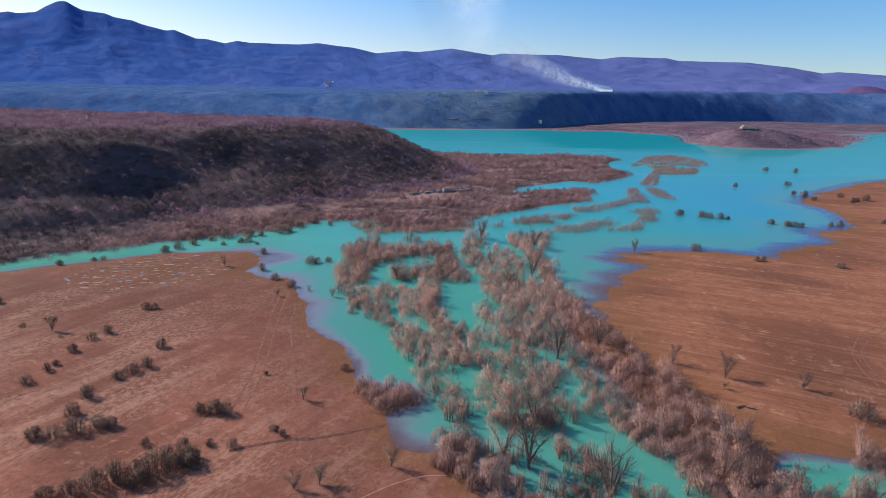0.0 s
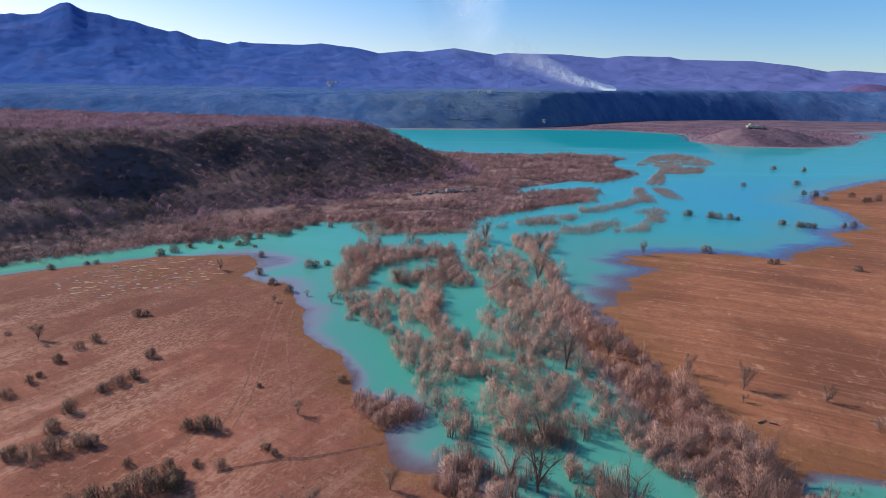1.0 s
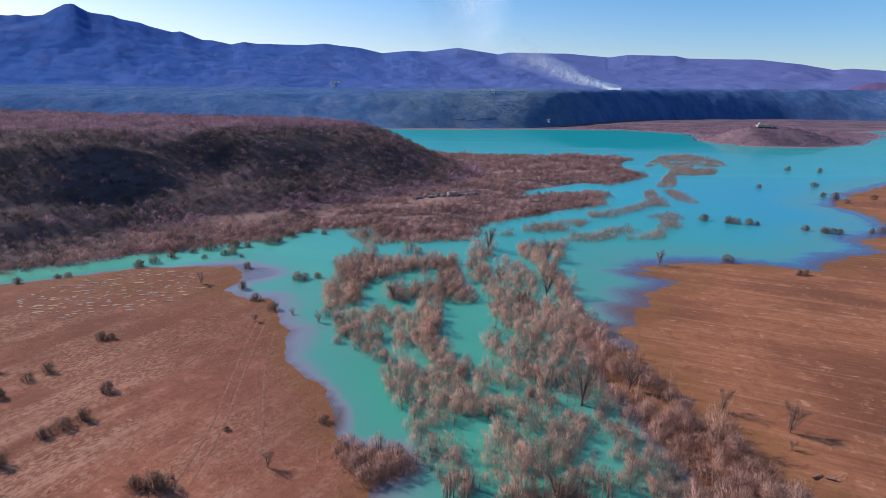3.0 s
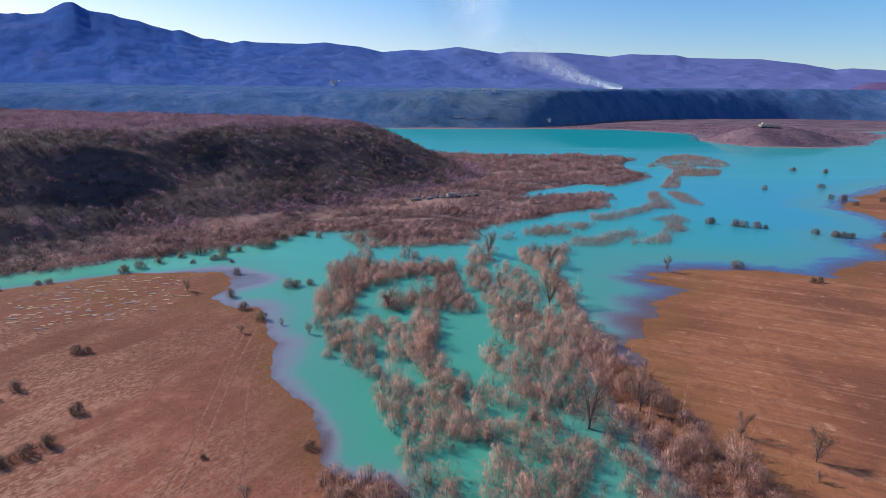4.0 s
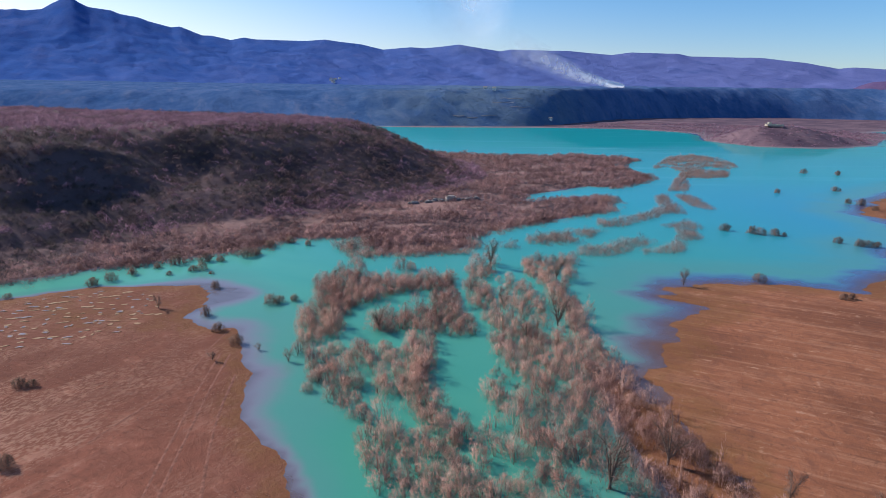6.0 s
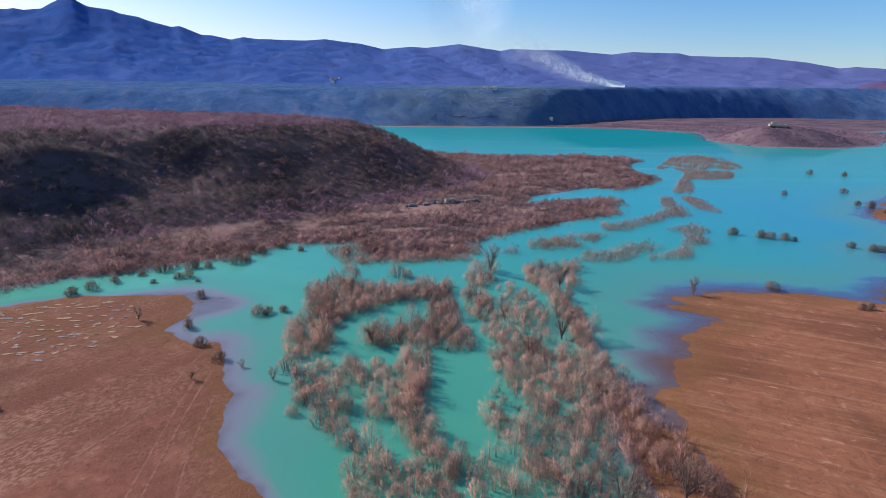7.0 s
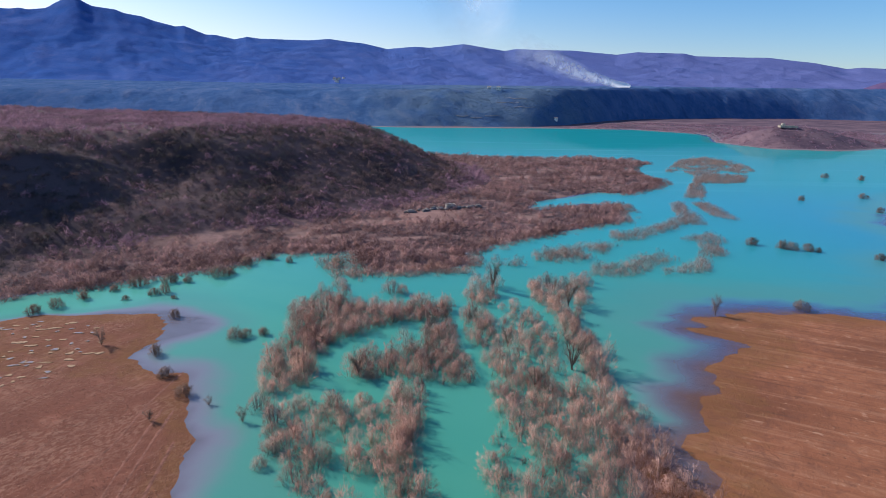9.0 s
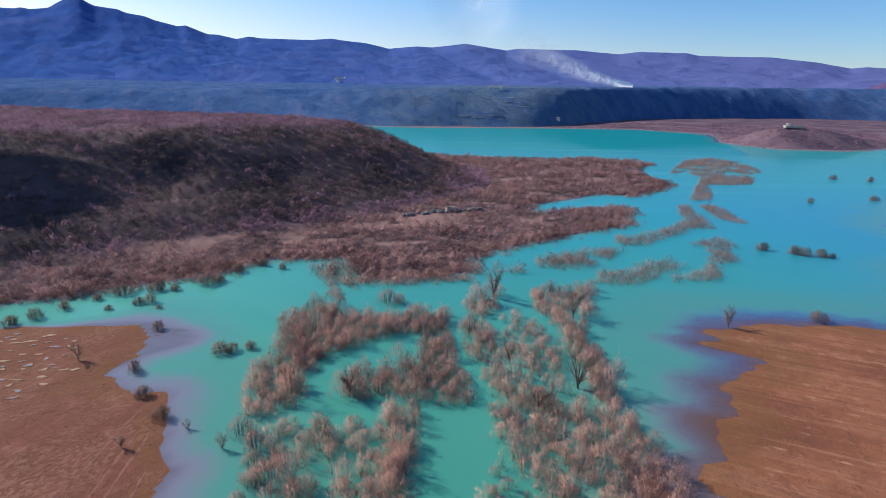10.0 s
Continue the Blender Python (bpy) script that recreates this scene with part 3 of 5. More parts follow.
def cones(p0, p1, width, sides=3):
    """Tapered three-sided twigs from p0 to p1 as vertex and face arrays."""
    n = len(p0)
    way = p1 - p0
    way = way / (np.linalg.norm(way, axis=1, keepdims=True) + 1e-9)
    ref = np.where(np.abs(way[:, 2:3]) > 0.9, [[1.0, 0, 0]], [[0, 0, 1.0]])
    u = np.cross(way, ref)
    u /= np.linalg.norm(u, axis=1, keepdims=True) + 1e-9
    v = np.cross(way, u)
    w = np.asarray(width).reshape(-1, 1)
    ring = [p0 + w * (u * math.cos(a) + v * math.sin(a)) for a in (0, 2.094, 4.189)]
    verts = np.stack(ring + [p1], 1).reshape(-1, 3)
    base = np.arange(n)[:, None] * 4
    faces = np.stack([base + [0, 1, 3], base + [1, 2, 3], base + [2, 0, 3]], 1).reshape(-1, 3)
    return verts, faces


def slivers(p0, p1, width):
    """The finest twigs, one narrow tapering face each, turned outwards from the plant's foot."""
    way = unit(p1 - p0)
    side = unit(np.cross(way, unit(np.random.default_rng(len(p0)).normal(0, 1, way.shape))))
    side *= np.where((np.cross(side, way) * p0).sum(1, keepdims=True) < 0, -1, 1) * np.asarray(width).reshape(-1, 1)
    verts = np.stack([p0 - side, p0 + side, p1], 1).reshape(-1, 3)
    return verts, np.arange(3 * len(p0)).reshape(-1, 3)


def crown_normals(v, f, soft=0.86):
    """Normals of a rounded crown for its twigs, each vertex belonging to one twig."""
    tri = v[f]
    flat = unit(np.cross(tri[:, 1] - tri[:, 0], tri[:, 2] - tri[:, 0]))
    out = unit(tri.mean(1) - [0, 0, 0.2 * v[:, 2].max()])
    n = np.zeros_like(v)
    n[f.ravel()] = np.repeat(unit(out * soft + flat * (1 - soft)), 3, 0)
    return n


def limbs(p0, p1, w0, w1, sides=5):
    """Tapered limbs as vertex and quad arrays."""
    n = len(p0)
    way = p1 - p0
    way = way / (np.linalg.norm(way, axis=1, keepdims=True) + 1e-9)
    ref = np.where(np.abs(way[:, 2:3]) > 0.9, [[1.0, 0, 0]], [[0, 0, 1.0]])
    u = np.cross(way, ref)
    u /= np.linalg.norm(u, axis=1, keepdims=True) + 1e-9
    v = np.cross(way, u)
    ang = np.arange(sides) * 2 * math.pi / sides
    spin = u[:, None] * np.cos(ang)[None, :, None] + v[:, None] * np.sin(ang)[None, :, None]
    low = p0[:, None] + spin * np.asarray(w0).reshape(-1, 1, 1)
    high = p1[:, None] + spin * np.asarray(w1).reshape(-1, 1, 1)
    verts = np.concatenate([low, high], 1).reshape(-1, 3)
    k = np.arange(sides)
    quad = np.stack([k, (k + 1) % sides, (k + 1) % sides + sides, k + sides], 1)
    faces = (np.arange(n)[:, None, None] * 2 * sides + quad[None]).reshape(-1, 4)
    return verts, faces


def shrub_arrays(rng, height, radius, stems, twigs, width, share=0.5, spread_out=0.55):
    """Many arching stems from a broad foot under a rounded crown of fine twigs. Returns limb and twig arrays."""
    ang = rng.uniform(0, 2 * math.pi, stems)
    lean = rng.uniform(0.03, 1.0, stems) ** 0.6
    ring = np.stack([np.cos(ang), np.sin(ang)], 1) * (radius * lean)[:, None]
    tall = height * np.sqrt(1 - 0.72 * lean ** 2) * rng.uniform(0.72, 1.05, stems)
    foot = np.concatenate([ring * spread_out, np.full((stems, 1), -0.4)], 1)
    tip = np.concatenate([ring, tall[:, None]], 1)
    mid = foot * 0.5 + tip * 0.5 + np.stack([rng.normal(0, 0.07 * radius, stems), rng.normal(0, 0.07 * radius, stems), 0.10 * tall], 1)
    lv = limbs(np.concatenate([foot, mid]), np.concatenate([mid, tip]), np.r_[np.full(stems, 0.055), np.full(stems, 0.035)] * height / 3,
               np.r_[np.full(stems, 0.035), np.full(stems, 0.012)] * height / 3, 3)
    pick = rng.integers(0, stems, twigs)
    k = rng.uniform(0.12, 1.0, twigs)[:, None] ** 0.8
    at = np.where(k < 0.5, foot[pick] + (mid[pick] - foot[pick]) * 2 * k, mid[pick] + (tip[pick] - mid[pick]) * (2 * k - 1))
    at = at + rng.normal(0, 0.10 * radius, (twigs, 3))
    u = unit(rng.normal(0, 1, (twigs, 3)))
    u[:, 2] = np.abs(u[:, 2])
    lobe = 1 + 0.22 * np.sin(3 * np.arctan2(u[:, 1:2], u[:, 0:1]) + rng.uniform(0, 6)) * (1 - u[:, 2:3])
    shell = u * [radius * 0.98, radius * 0.98, height * 0.86] * lobe * rng.uniform(0.45, 1.0, (twigs, 1)) ** 0.4
    dome = (rng.uniform(0, 1, twigs) < share)[:, None]
    at = np.where(dome, shell, at)
    at[:, 2] = np.maximum(at[:, 2], 0.06)
    out = np.where(dome, u, unit(at * [1, 1, 0.4]) * 0.5) + [0, 0, 0.55] + rng.normal(0, 0.38, (twigs, 3))
    size = height * rng.uniform(0.08, 0.21, twigs)[:, None]
    return lv, slivers(at, at + unit(out) * size, rng.uniform(0.6, 1.3, twigs) * width)


def shrub_spikes(rng, height, radius, stems, twigs, width):
    """The same shrub in triangles alone, for joined thickets."""
    v, f = shrub_arrays(rng, height, radius, 8, twigs, width)[1]
    ang, lean = rng.uniform(0, 2 * math.pi, stems), rng.uniform(0, 1, stems)
    tip = np.stack([np.cos(ang) * radius * lean, np.sin(ang) * radius * lean, height * rng.uniform(0.6, 1.05, stems) * (1 - 0.3 * lean)], 1)
    v2, f2 = cones(tip * [0.3, 0.3, 0] - [0, 0, 0.4], tip, np.full(stems, 0.04))
    return np.concatenate([v, v2]), np.concatenate([f, f2 + len(v)])


def mop_arrays(rng, height, radius, twigs, width):
    """A low rounded bush of short twigs, for plants seen from far off."""
    u = unit(rng.normal(0, 1, (twigs, 3)))
    u[:, 2] = np.abs(u[:, 2])
    lump = 0.75 + 0.35 * np.sin(3 * np.arctan2(u[:, 1], u[:, 0]) + rng.uniform(0, 6))[:, None] * rng.uniform(0.2, 0.8)
    at = u * [radius, radius, height * 0.8] * rng.uniform(0.45, 1.0, (twigs, 1)) ** 0.5 * lump
    out = u + [0, 0, 0.30] + rng.normal(0, 0.7, (twigs, 3))
    return slivers(at - unit(out) * 0.1 * height, at + unit(out) * height * rng.uniform(0.12, 0.25, (twigs, 1)), rng.uniform(0.6, 1.2, twigs) * width)


def tree_arrays(rng, height, radius, twigs, width, low=0.06, high=0.16, stout=1.0):
    """A forked trunk, limbs, branches and a crown of fine twigs."""
    fork = height * rng.uniform(low, high)
    p0, p1, w0, w1 = [], [], [], []
    top = np.array([rng.normal(0, 0.12), rng.normal(0, 0.12), fork])
    p0.append(np.array([0, 0, -0.5])), p1.append(top), w0.append(0.022 * height), w1.append(0.018 * height)
    ends = []
    for k in range(rng.integers(4, 7)):
        a = 2 * math.pi * k / 5 + rng.normal(0, 0.4)
        lean = rng.uniform(0.35, 0.9)
        bend = top + np.array([math.cos(a) * radius * lean * 0.45, math.sin(a) * radius * lean * 0.45, (height - fork) * rng.uniform(0.35, 0.5)])
        tip = bend + np.array([math.cos(a) * radius * lean * 0.45, math.sin(a) * radius * lean * 0.45, (height - fork) * rng.uniform(0.25, 0.42)])
        p0 += [top, bend]
        p1 += [bend, tip]
        w0 += [0.013 * height, 0.008 * height]
        w1 += [0.008 * height, 0.003 * height]
        for m in range(4):
            s = rng.uniform(0.3, 1.9)
            root = top + (bend - top) * s if s < 1 else bend + (tip - bend) * (s - 1)
            b = a + rng.normal(0, 1.0)
            end = root + np.array([math.cos(b), math.sin(b), rng.uniform(0.4, 1.4)]) * radius * rng.uniform(0.3, 0.55)
            p0.append(root), p1.append(end), w0.append(0.0055 * height), w1.append(0.002 * height)
            ends.append((root, end))
        ends += [(bend, tip)] * 2 + [(top, bend)] * 2
    lv = limbs(np.array(p0), np.array(p1), np.array(w0) * stout, np.array(w1) * stout, 5)
    pick = rng.integers(0, len(ends), twigs)
    r0, r1 = np.array([e[0] for e in ends])[pick], np.array([e[1] for e in ends])[pick]
    at = r0 + (r1 - r0) * rng.uniform(0.2, 1.0, twigs)[:, None] + rng.normal(0, 0.05 * height, (twigs, 3))
    out = unit(at - np.array([0, 0, height * 0.35])) * 0.8 + [0, 0, 0.35] + rng.normal(0, 0.42, (twigs, 3))
    tv = slivers(at, at + unit(out) * height * rng.uniform(0.05, 0.12, twigs)[:, None], rng.uniform(0.6, 1.2, twigs) * width)
    return lv, tv


def plant(name, arrays, limb_name, limb_mat, twig_mat, label, category, group):
    """A plant with its limbs and its crown as parts of one thing."""
    root = tagged(new(name), label, category, group)
    for pname, (v, f), mat in ((limb_name, arrays[0], limb_mat), ("crown", arrays[1], twig_mat)):
        mesh = array_mesh(pname, v, f)
        if pname == "crown":
            mesh.attributes.new("custom_normal", "FLOAT_VECTOR", "POINT").data.foreach_set("vector", crown_normals(v, f).astype(np.float32).ravel())
        mesh.materials.append(mat)
        new(pname, mesh).parent = root
    return root


def scatter(rng, poly, step, holes=(), gap=0.0, size=9.0):
    """Jittered places inside poly, outside the holes and the gaps of a noise."""
    xs, ys = [p[0] for p in poly], [p[1] for p in poly]
    X, Y = np.meshgrid(np.arange(min(xs), max(xs), step), np.arange(min(ys), max(ys), step))
    X = X.ravel() + rng.uniform(-0.5, 0.5, X.size) * step
    Y = Y.ravel() + rng.uniform(-0.5, 0.5, Y.size) * step
    keep = inside_distance(X, Y, poly) > 0
    for hole in holes:
        keep &= inside_distance(X, Y, hole) < 0
    if gap:
        keep &= fbm(X, Y, size, 71, 3) > gap - 1
    return np.stack([X[keep], Y[keep]], 1)


def thicket(name, rng, places, kinds, size, material, label, category, height=ground_height):
    """Many plants of a few kinds joined into one mesh."""
    z = height(places[:, 0], places[:, 1])
    z = np.maximum(z, -0.25)
    allv, allf, alln, start = [], [], [], 0
    which = rng.integers(0, len(kinds), len(places))
    for k, (v, f) in enumerate(kinds):
        at = np.flatnonzero(which == k)
        if not len(at):
            continue
        turn = rng.uniform(0, 2 * math.pi, len(at))
        s = size[at] if isinstance(size, np.ndarray) else rng.uniform(size[0], size[1], len(at))
        c, n = np.cos(turn)[:, None], np.sin(turn)[:, None]
        px = (v[None, :, 0] * c - v[None, :, 1] * n) * s[:, None] + places[at, 0:1]
        py = (v[None, :, 0] * n + v[None, :, 1] * c) * s[:, None] + places[at, 1:2]
        pz = v[None, :, 2] * s[:, None] * rng.uniform(0.8, 1.2, len(at))[:, None] + z[at][:, None]
        allv.append(np.stack([px, py, pz], -1).reshape(-1, 3))
        m = crown_normals(v, f)
        alln.append(np.stack([m[None, :, 0] * c - m[None, :, 1] * n, m[None, :, 0] * n + m[None, :, 1] * c, np.broadcast_to(m[None, :, 2], px.shape)], -1).reshape(-1, 3))
        allf.append((f[None] + (np.arange(len(at)) * len(v))[:, None, None]).reshape(-1, 3) + start)
        start += len(at) * len(v)
    mesh = array_mesh(name, np.concatenate(allv), np.concatenate(allf))
    mesh.attributes.new("custom_normal", "FLOAT_VECTOR", "POINT").data.foreach_set("vector", np.concatenate(alln).astype(np.float32).ravel())
    mesh.materials.append(material)
    return tagged(new(name, mesh), label, category, kind="stuff")


rng = np.random.default_rng(7)
# the flooded belt: closed thickets, then looser stands
ARM_TOP = [(-41, 157), (-39, 160), (-35, 162), (-30, 160), (-25, 161), (-18, 160), (-14, 163), (-7, 164), (-6, 155), (-10, 151), (-16, 151), (-20, 147.5),
           (-24.5, 145.5), (-23.6, 141), (-27, 141.5), (-30, 138), (-35.6, 144.8)]
SPUR = [(-39, 160), (-37, 168), (-35, 175), (-32, 173), (-31, 166), (-29, 161)]
ARM_LEFT = [(-37.6, 140), (-36.3, 146), (-29, 144), (-25.3, 137), (-27.3, 134), (-26.5, 129), (-26.2, 125), (-28.8, 123), (-31.3, 121.3), (-33.9, 124.3), (-35.9, 131.4)]
RING = [(-20.8, 129), (-22, 136), (-19.7, 139), (-17.2, 136.5), (-14.1, 140), (-11, 144), (-11, 149), (-5, 152), (-4.2, 145.5), (-2.8, 139.3), (-1.4, 134),
        (0.2, 130.5), (-4.4, 127.6), (-7.1, 129.6), (-12.3, 129.6), (-15.5, 129)]
RING_LOW = [(-13.7, 122.5), (-11.7, 126.6), (-8.4, 127.4), (-8, 120.5), (-8.4, 116.8), (-8.2, 112.5), (-9.3, 109.5), (-11.9, 106.6), (-14.3, 106.3), (-15.4, 110.2),
            (-13.2, 115.1), (-12.6, 118)]
SPINE = [(-10.3, 118.8), (-7, 120), (-7.4, 110.3), (-6.5, 105.5), (-1.8, 100.1), (-0.5, 97.9), (-3.1, 94.7), (-5.7, 97.3), (-9.1, 100.9), (-11.8, 107.8)]
WEST_ROW = [(-29.7, 116.6), (-26.2, 117), (-20.5, 108.8), (-15.8, 101.9), (-12.1, 100.6), (-9.8, 96.9), (-15.5, 96.8), (-21, 103.4), (-26.4, 109.2)]
UPPER = [(-4, 158), (1, 160), (3, 151), (4.9, 142.3), (5.2, 134.8), (2.5, 131), (0.2, 139.7), (-2.5, 145.7)]
CLUMP_N = [(10, 178), (20, 186), (27, 184), (23, 168), (20, 155), (16, 158), (12, 166)]
CLUMP_T = [(-5, 167), (-1, 177), (5, 178), (5, 166), (0, 164)]
EAST_ROW = [(15, 158), (19, 156), (21.5, 147.7), (21.6, 136.8), (21.4, 130.3), (23.2, 123.6), (25, 115.2), (19.5, 112), (17.9, 119.4), (16.5, 129.6), (18.2, 140), (16, 148)]
EAST_MID = [(2.1, 128.7), (4.7, 134.7), (8.6, 133.5), (12.9, 130.8), (16, 129.6), (18.4, 118.3), (19.5, 112), (1, 107.6), (0.5, 112), (2.9, 115.4), (3.6, 120), (2.1, 125)]
EAST_LOW = [(1, 108), (19.5, 112), (25, 114), (28.7, 103.4), (30.8, 93.6), (32, 84), (19.5, 82), (16.5, 88.6), (12.6, 91), (9.3, 95), (5.3, 100), (2.4, 103)]
NEAR_EAST = [(19.5, 82), (33.6, 86), (35.2, 79), (36, 70), (37.4, 63.5), (42, 61), (57, 65), (57, 56), (46, 51), (38, 44), (24, 44), (26.5, 58.8), (24, 62), (20.6, 66), (20, 74)]
CENTRE = [(1, 73), (6.5, 79), (12, 80.4), (14, 76), (14, 68), (10.5, 66), (5.9, 66.7), (2, 68.5)]
NEAR_LOW = [(-4.5, 57), (-2.5, 61.5), (0.4, 63), (5.6, 61), (13, 63), (18, 61.5), (18.5, 57.6), (22, 55.8), (24, 51), (24, 44), (2, 44), (2, 52)]
# open water with single bushes
INNER = [(-31, 121), (-14, 123), (-13, 115), (-15.5, 110), (-14, 105), (-25, 108)]
GLADE = [(4, 169), (10, 163), (15, 153), (13.4, 134), (8.8, 130.3), (4.7, 133), (4, 144.3)]
SOUTH = [(-15.4, 96.3), (-9.8, 96.9), (-4.8, 95.3), (0.9, 90.5), (4.5, 88.5), (6.5, 79), (1, 73), (0, 64), (-4, 70), (-9, 76.8), (-10, 83.7), (-13.5, 89)]
BROOK = [(9.5, 95.5), (12, 90.6), (17, 89.4), (19.5, 84), (20, 66), (14, 68), (14, 76), (12, 80.4), (6.5, 79), (4.8, 86.5), (4.6, 91)]
FORD = [(-3, 99), (2.4, 103), (5.3, 100), (9.3, 95), (4.6, 91), (0.9, 90.5), (-3, 94.7)]
POND = [(-7.5, 127.5), (1.7, 128), (3.5, 120.2), (2.1, 115.5), (0.7, 113.3), (0.8, 104), (-2, 103), (-6, 105.5), (-7.2, 110), (-7.4, 121.4)]
CRESCENT = [(-26, 143), (-19, 150.3), (-11.5, 154), (-10.2, 149), (-13.5, 142.8), (-17, 139), (-21.5, 137.5), (-20.8, 131), (-27, 130), (-28.3, 135.5), (-25, 139)]
LANE = [(16, 70.7), (20.6, 69), (24.3, 62.8), (26.9, 59.6), (25.8, 56.4), (19.7, 59), (18.4, 63), (15.8, 64.5)]
EAST_POOL = [(39, 62), (47, 62.5), (52, 59), (50, 55), (42, 56), (38, 58.5)]
SMALL_POOLS = [[(9, 59), (11.5, 59.5), (13, 55), (10, 54)], [(19.5, 57), (23, 58), (23, 54), (20, 54)], [(25, 92), (27.5, 93), (29, 87), (27, 86)]]
pools = [POND, CRESCENT, LANE, EAST_POOL] + SMALL_POOLS
CLOSED = [(ARM_TOP, 1.4, 0.36), (ARM_LEFT, 1.4, 0.42), (RING, 1.4, 0.50), (RING_LOW, 1.4, 0.42), (SPINE, 1.4, 0.45), (EAST_ROW, 1.4, 0.40), (EAST_MID, 1.45, 0.58),
          (EAST_LOW, 1.5, 0.58), (NEAR_EAST, 1.5, 0.52), (CENTRE, 1.5, 0.50), (CLUMP_N, 1.6, 0.58), (CLUMP_T, 1.6, 0.5)]
OPEN = [(SPUR, 1.8, 0.65), (WEST_ROW, 1.7, 0.66), (UPPER, 1.6, 0.62), (NEAR_LOW, 1.5, 0.62), (INNER, 1.9, 0.78), (GLADE, 2.0, 0.72), (SOUTH, 1.55, 0.68), (BROOK, 1.6, 0.78), (FORD, 1.6, 0.74)]
BIG = [(15.9, 136.3, 1.05), (15.8, 89.0, 1), (2.5, 175, .9), (8, 58, .95), (17, 53, .9), (19, 166, .8), (5, 144, .55), (24, 94, .8), (9.5, 68, .85), (-19.5, 130.5, .75), (-29, 131, .6), (9, 130, .6)]
# rounded bushes that stand out singly
ROUND = [(-28.1, 115.9, 1.1), (-24.1, 110.5, 1.35), (-20.4, 119.9, 1.35), (-16.9, 122.3, .9), (-21, 169, 1.5), (-18.5, 169.5, 1.1), (-2, 157, 1.4), (-14, 95.1, 1.3), (-10.8, 88.3, 1.2),
         (-15.9, 100.3, .9), (-21.4, 104.8, 1), (-27.2, 113.2, .9), (-1.6, 97.2, 1.2), (-4.6, 94, 1), (-1.7, 89.9, 1.1), (2.7, 85.2, 1.3), (-8.2, 83.6, .9),
         (-7.4, 80.3, 1), (12.9, 94.5, 1.2), (10.8, 87.1, 1.1), (7.8, 89, .9), (1.6, 86.2, 1.1), (-31.5, 119, 1.1), (-26, 106.5, .8)]
belt = np.concatenate([scatter(rng, p, step, pools, gap, 5) for p, step, gap in CLOSED + OPEN])
loose = np.min([np.where(inside_distance(belt[:, 0], belt[:, 1], p) > 0, 0, 1) for p, _, _ in OPEN], 0) == 0
clear = (np.min([np.hypot(belt[:, 0] - x, belt[:, 1] - y + 1) for x, y, _ in BIG[:7]], 0) > 2.4) & (np.min([np.hypot(belt[:, 0] - x, belt[:, 1] - y) for x, y, _ in ROUND], 0) > 1.5)
belt, loose = belt[clear], loose[clear]
order = np.argsort(belt[:, 1])
belt, loose = belt[order], loose[order]

shrub_kinds = [shrub_arrays(rng, rng.uniform(2.5, 3.1), rng.uniform(1.3, 1.8), int(rng.integers(14, 22)), 850, 0.018, 0.62) for _ in range(6)]
wand_kinds = [shrub_arrays(rng, rng.uniform(3.6, 4.4), rng.uniform(0.8, 1.1), 13, 300, 0.015, 0.15, 0.8) for _ in range(3)]
tree_kinds = [tree_arrays(rng, 6.5, rng.uniform(2.0, 2.8), 1300, 0.024) for _ in range(5)]
shrubs = [plant("bare_shrub", a, "stem", PALE_BARK, TWIG_BELT if k % 2 else TWIG_MAUVE, "leafless pinkish-grey shrub standing in shallow flood water" if k % 2 else
                "leafless mauve-brown shrub standing in shallow flood water", "shrub", "shrubs of the flooded belt") for k, a in enumerate(shrub_kinds)]
wands = [plant("bare_sapling", a, "stem", PALE_BARK, TWIG_BELT, "thin upright leafless saplings rising from the flood", "sapling", "saplings of the flooded belt") for a in wand_kinds]
trees = [plant("bare_tree", a, "trunk", BARK, TWIG_BELT, "leafless grey-brown tree with a rounded crown in the flood", "tree", "trees of the flooded belt")
         for a in tree_kinds]


def set_plant(kind, used, x, y, s, turn):
    m = pose(x, y, max(ground_at(x, y), -0.25), 0, 0, turn)
    if kind not in used:
        used.append(kind)
        kind.matrix_basis = m
        ob = kind
    else:
        ob = copy_thing(kind, m)
    ob.scale = (s * random.uniform(0.85, 1.2), s, s * random.uniform(0.8, 1.15))
    return ob


used = []
for n, (x, y, k) in enumerate(ROUND):
    set_plant(shrubs[n % 6], used, x, y, k * 0.95, rng.uniform(0, 360))
rest = []
for i, (x, y) in enumerate(belt):
    dice = rng.uniform(0, 1)
    if i > 390:
        rest.append(i)
    elif dice < (0.06 if loose[i] else 0.10):
        set_plant(trees[int(rng.integers(0, 5))], used, x, y, rng.uniform(0.5, 0.8), rng.uniform(0, 360))
    elif dice < (0.40 if loose[i] else 0.22):
        set_plant(wands[int(rng.integers(0, 3))], used, x, y, rng.uniform(0.55, 1.0), rng.uniform(0, 360))
    else:
        set_plant(shrubs[int(rng.integers(0, 6))], used, x, y, rng.uniform(0.45, 0.9) if loose[i] else rng.uniform(0.55, 1.2), rng.uniform(0, 360))

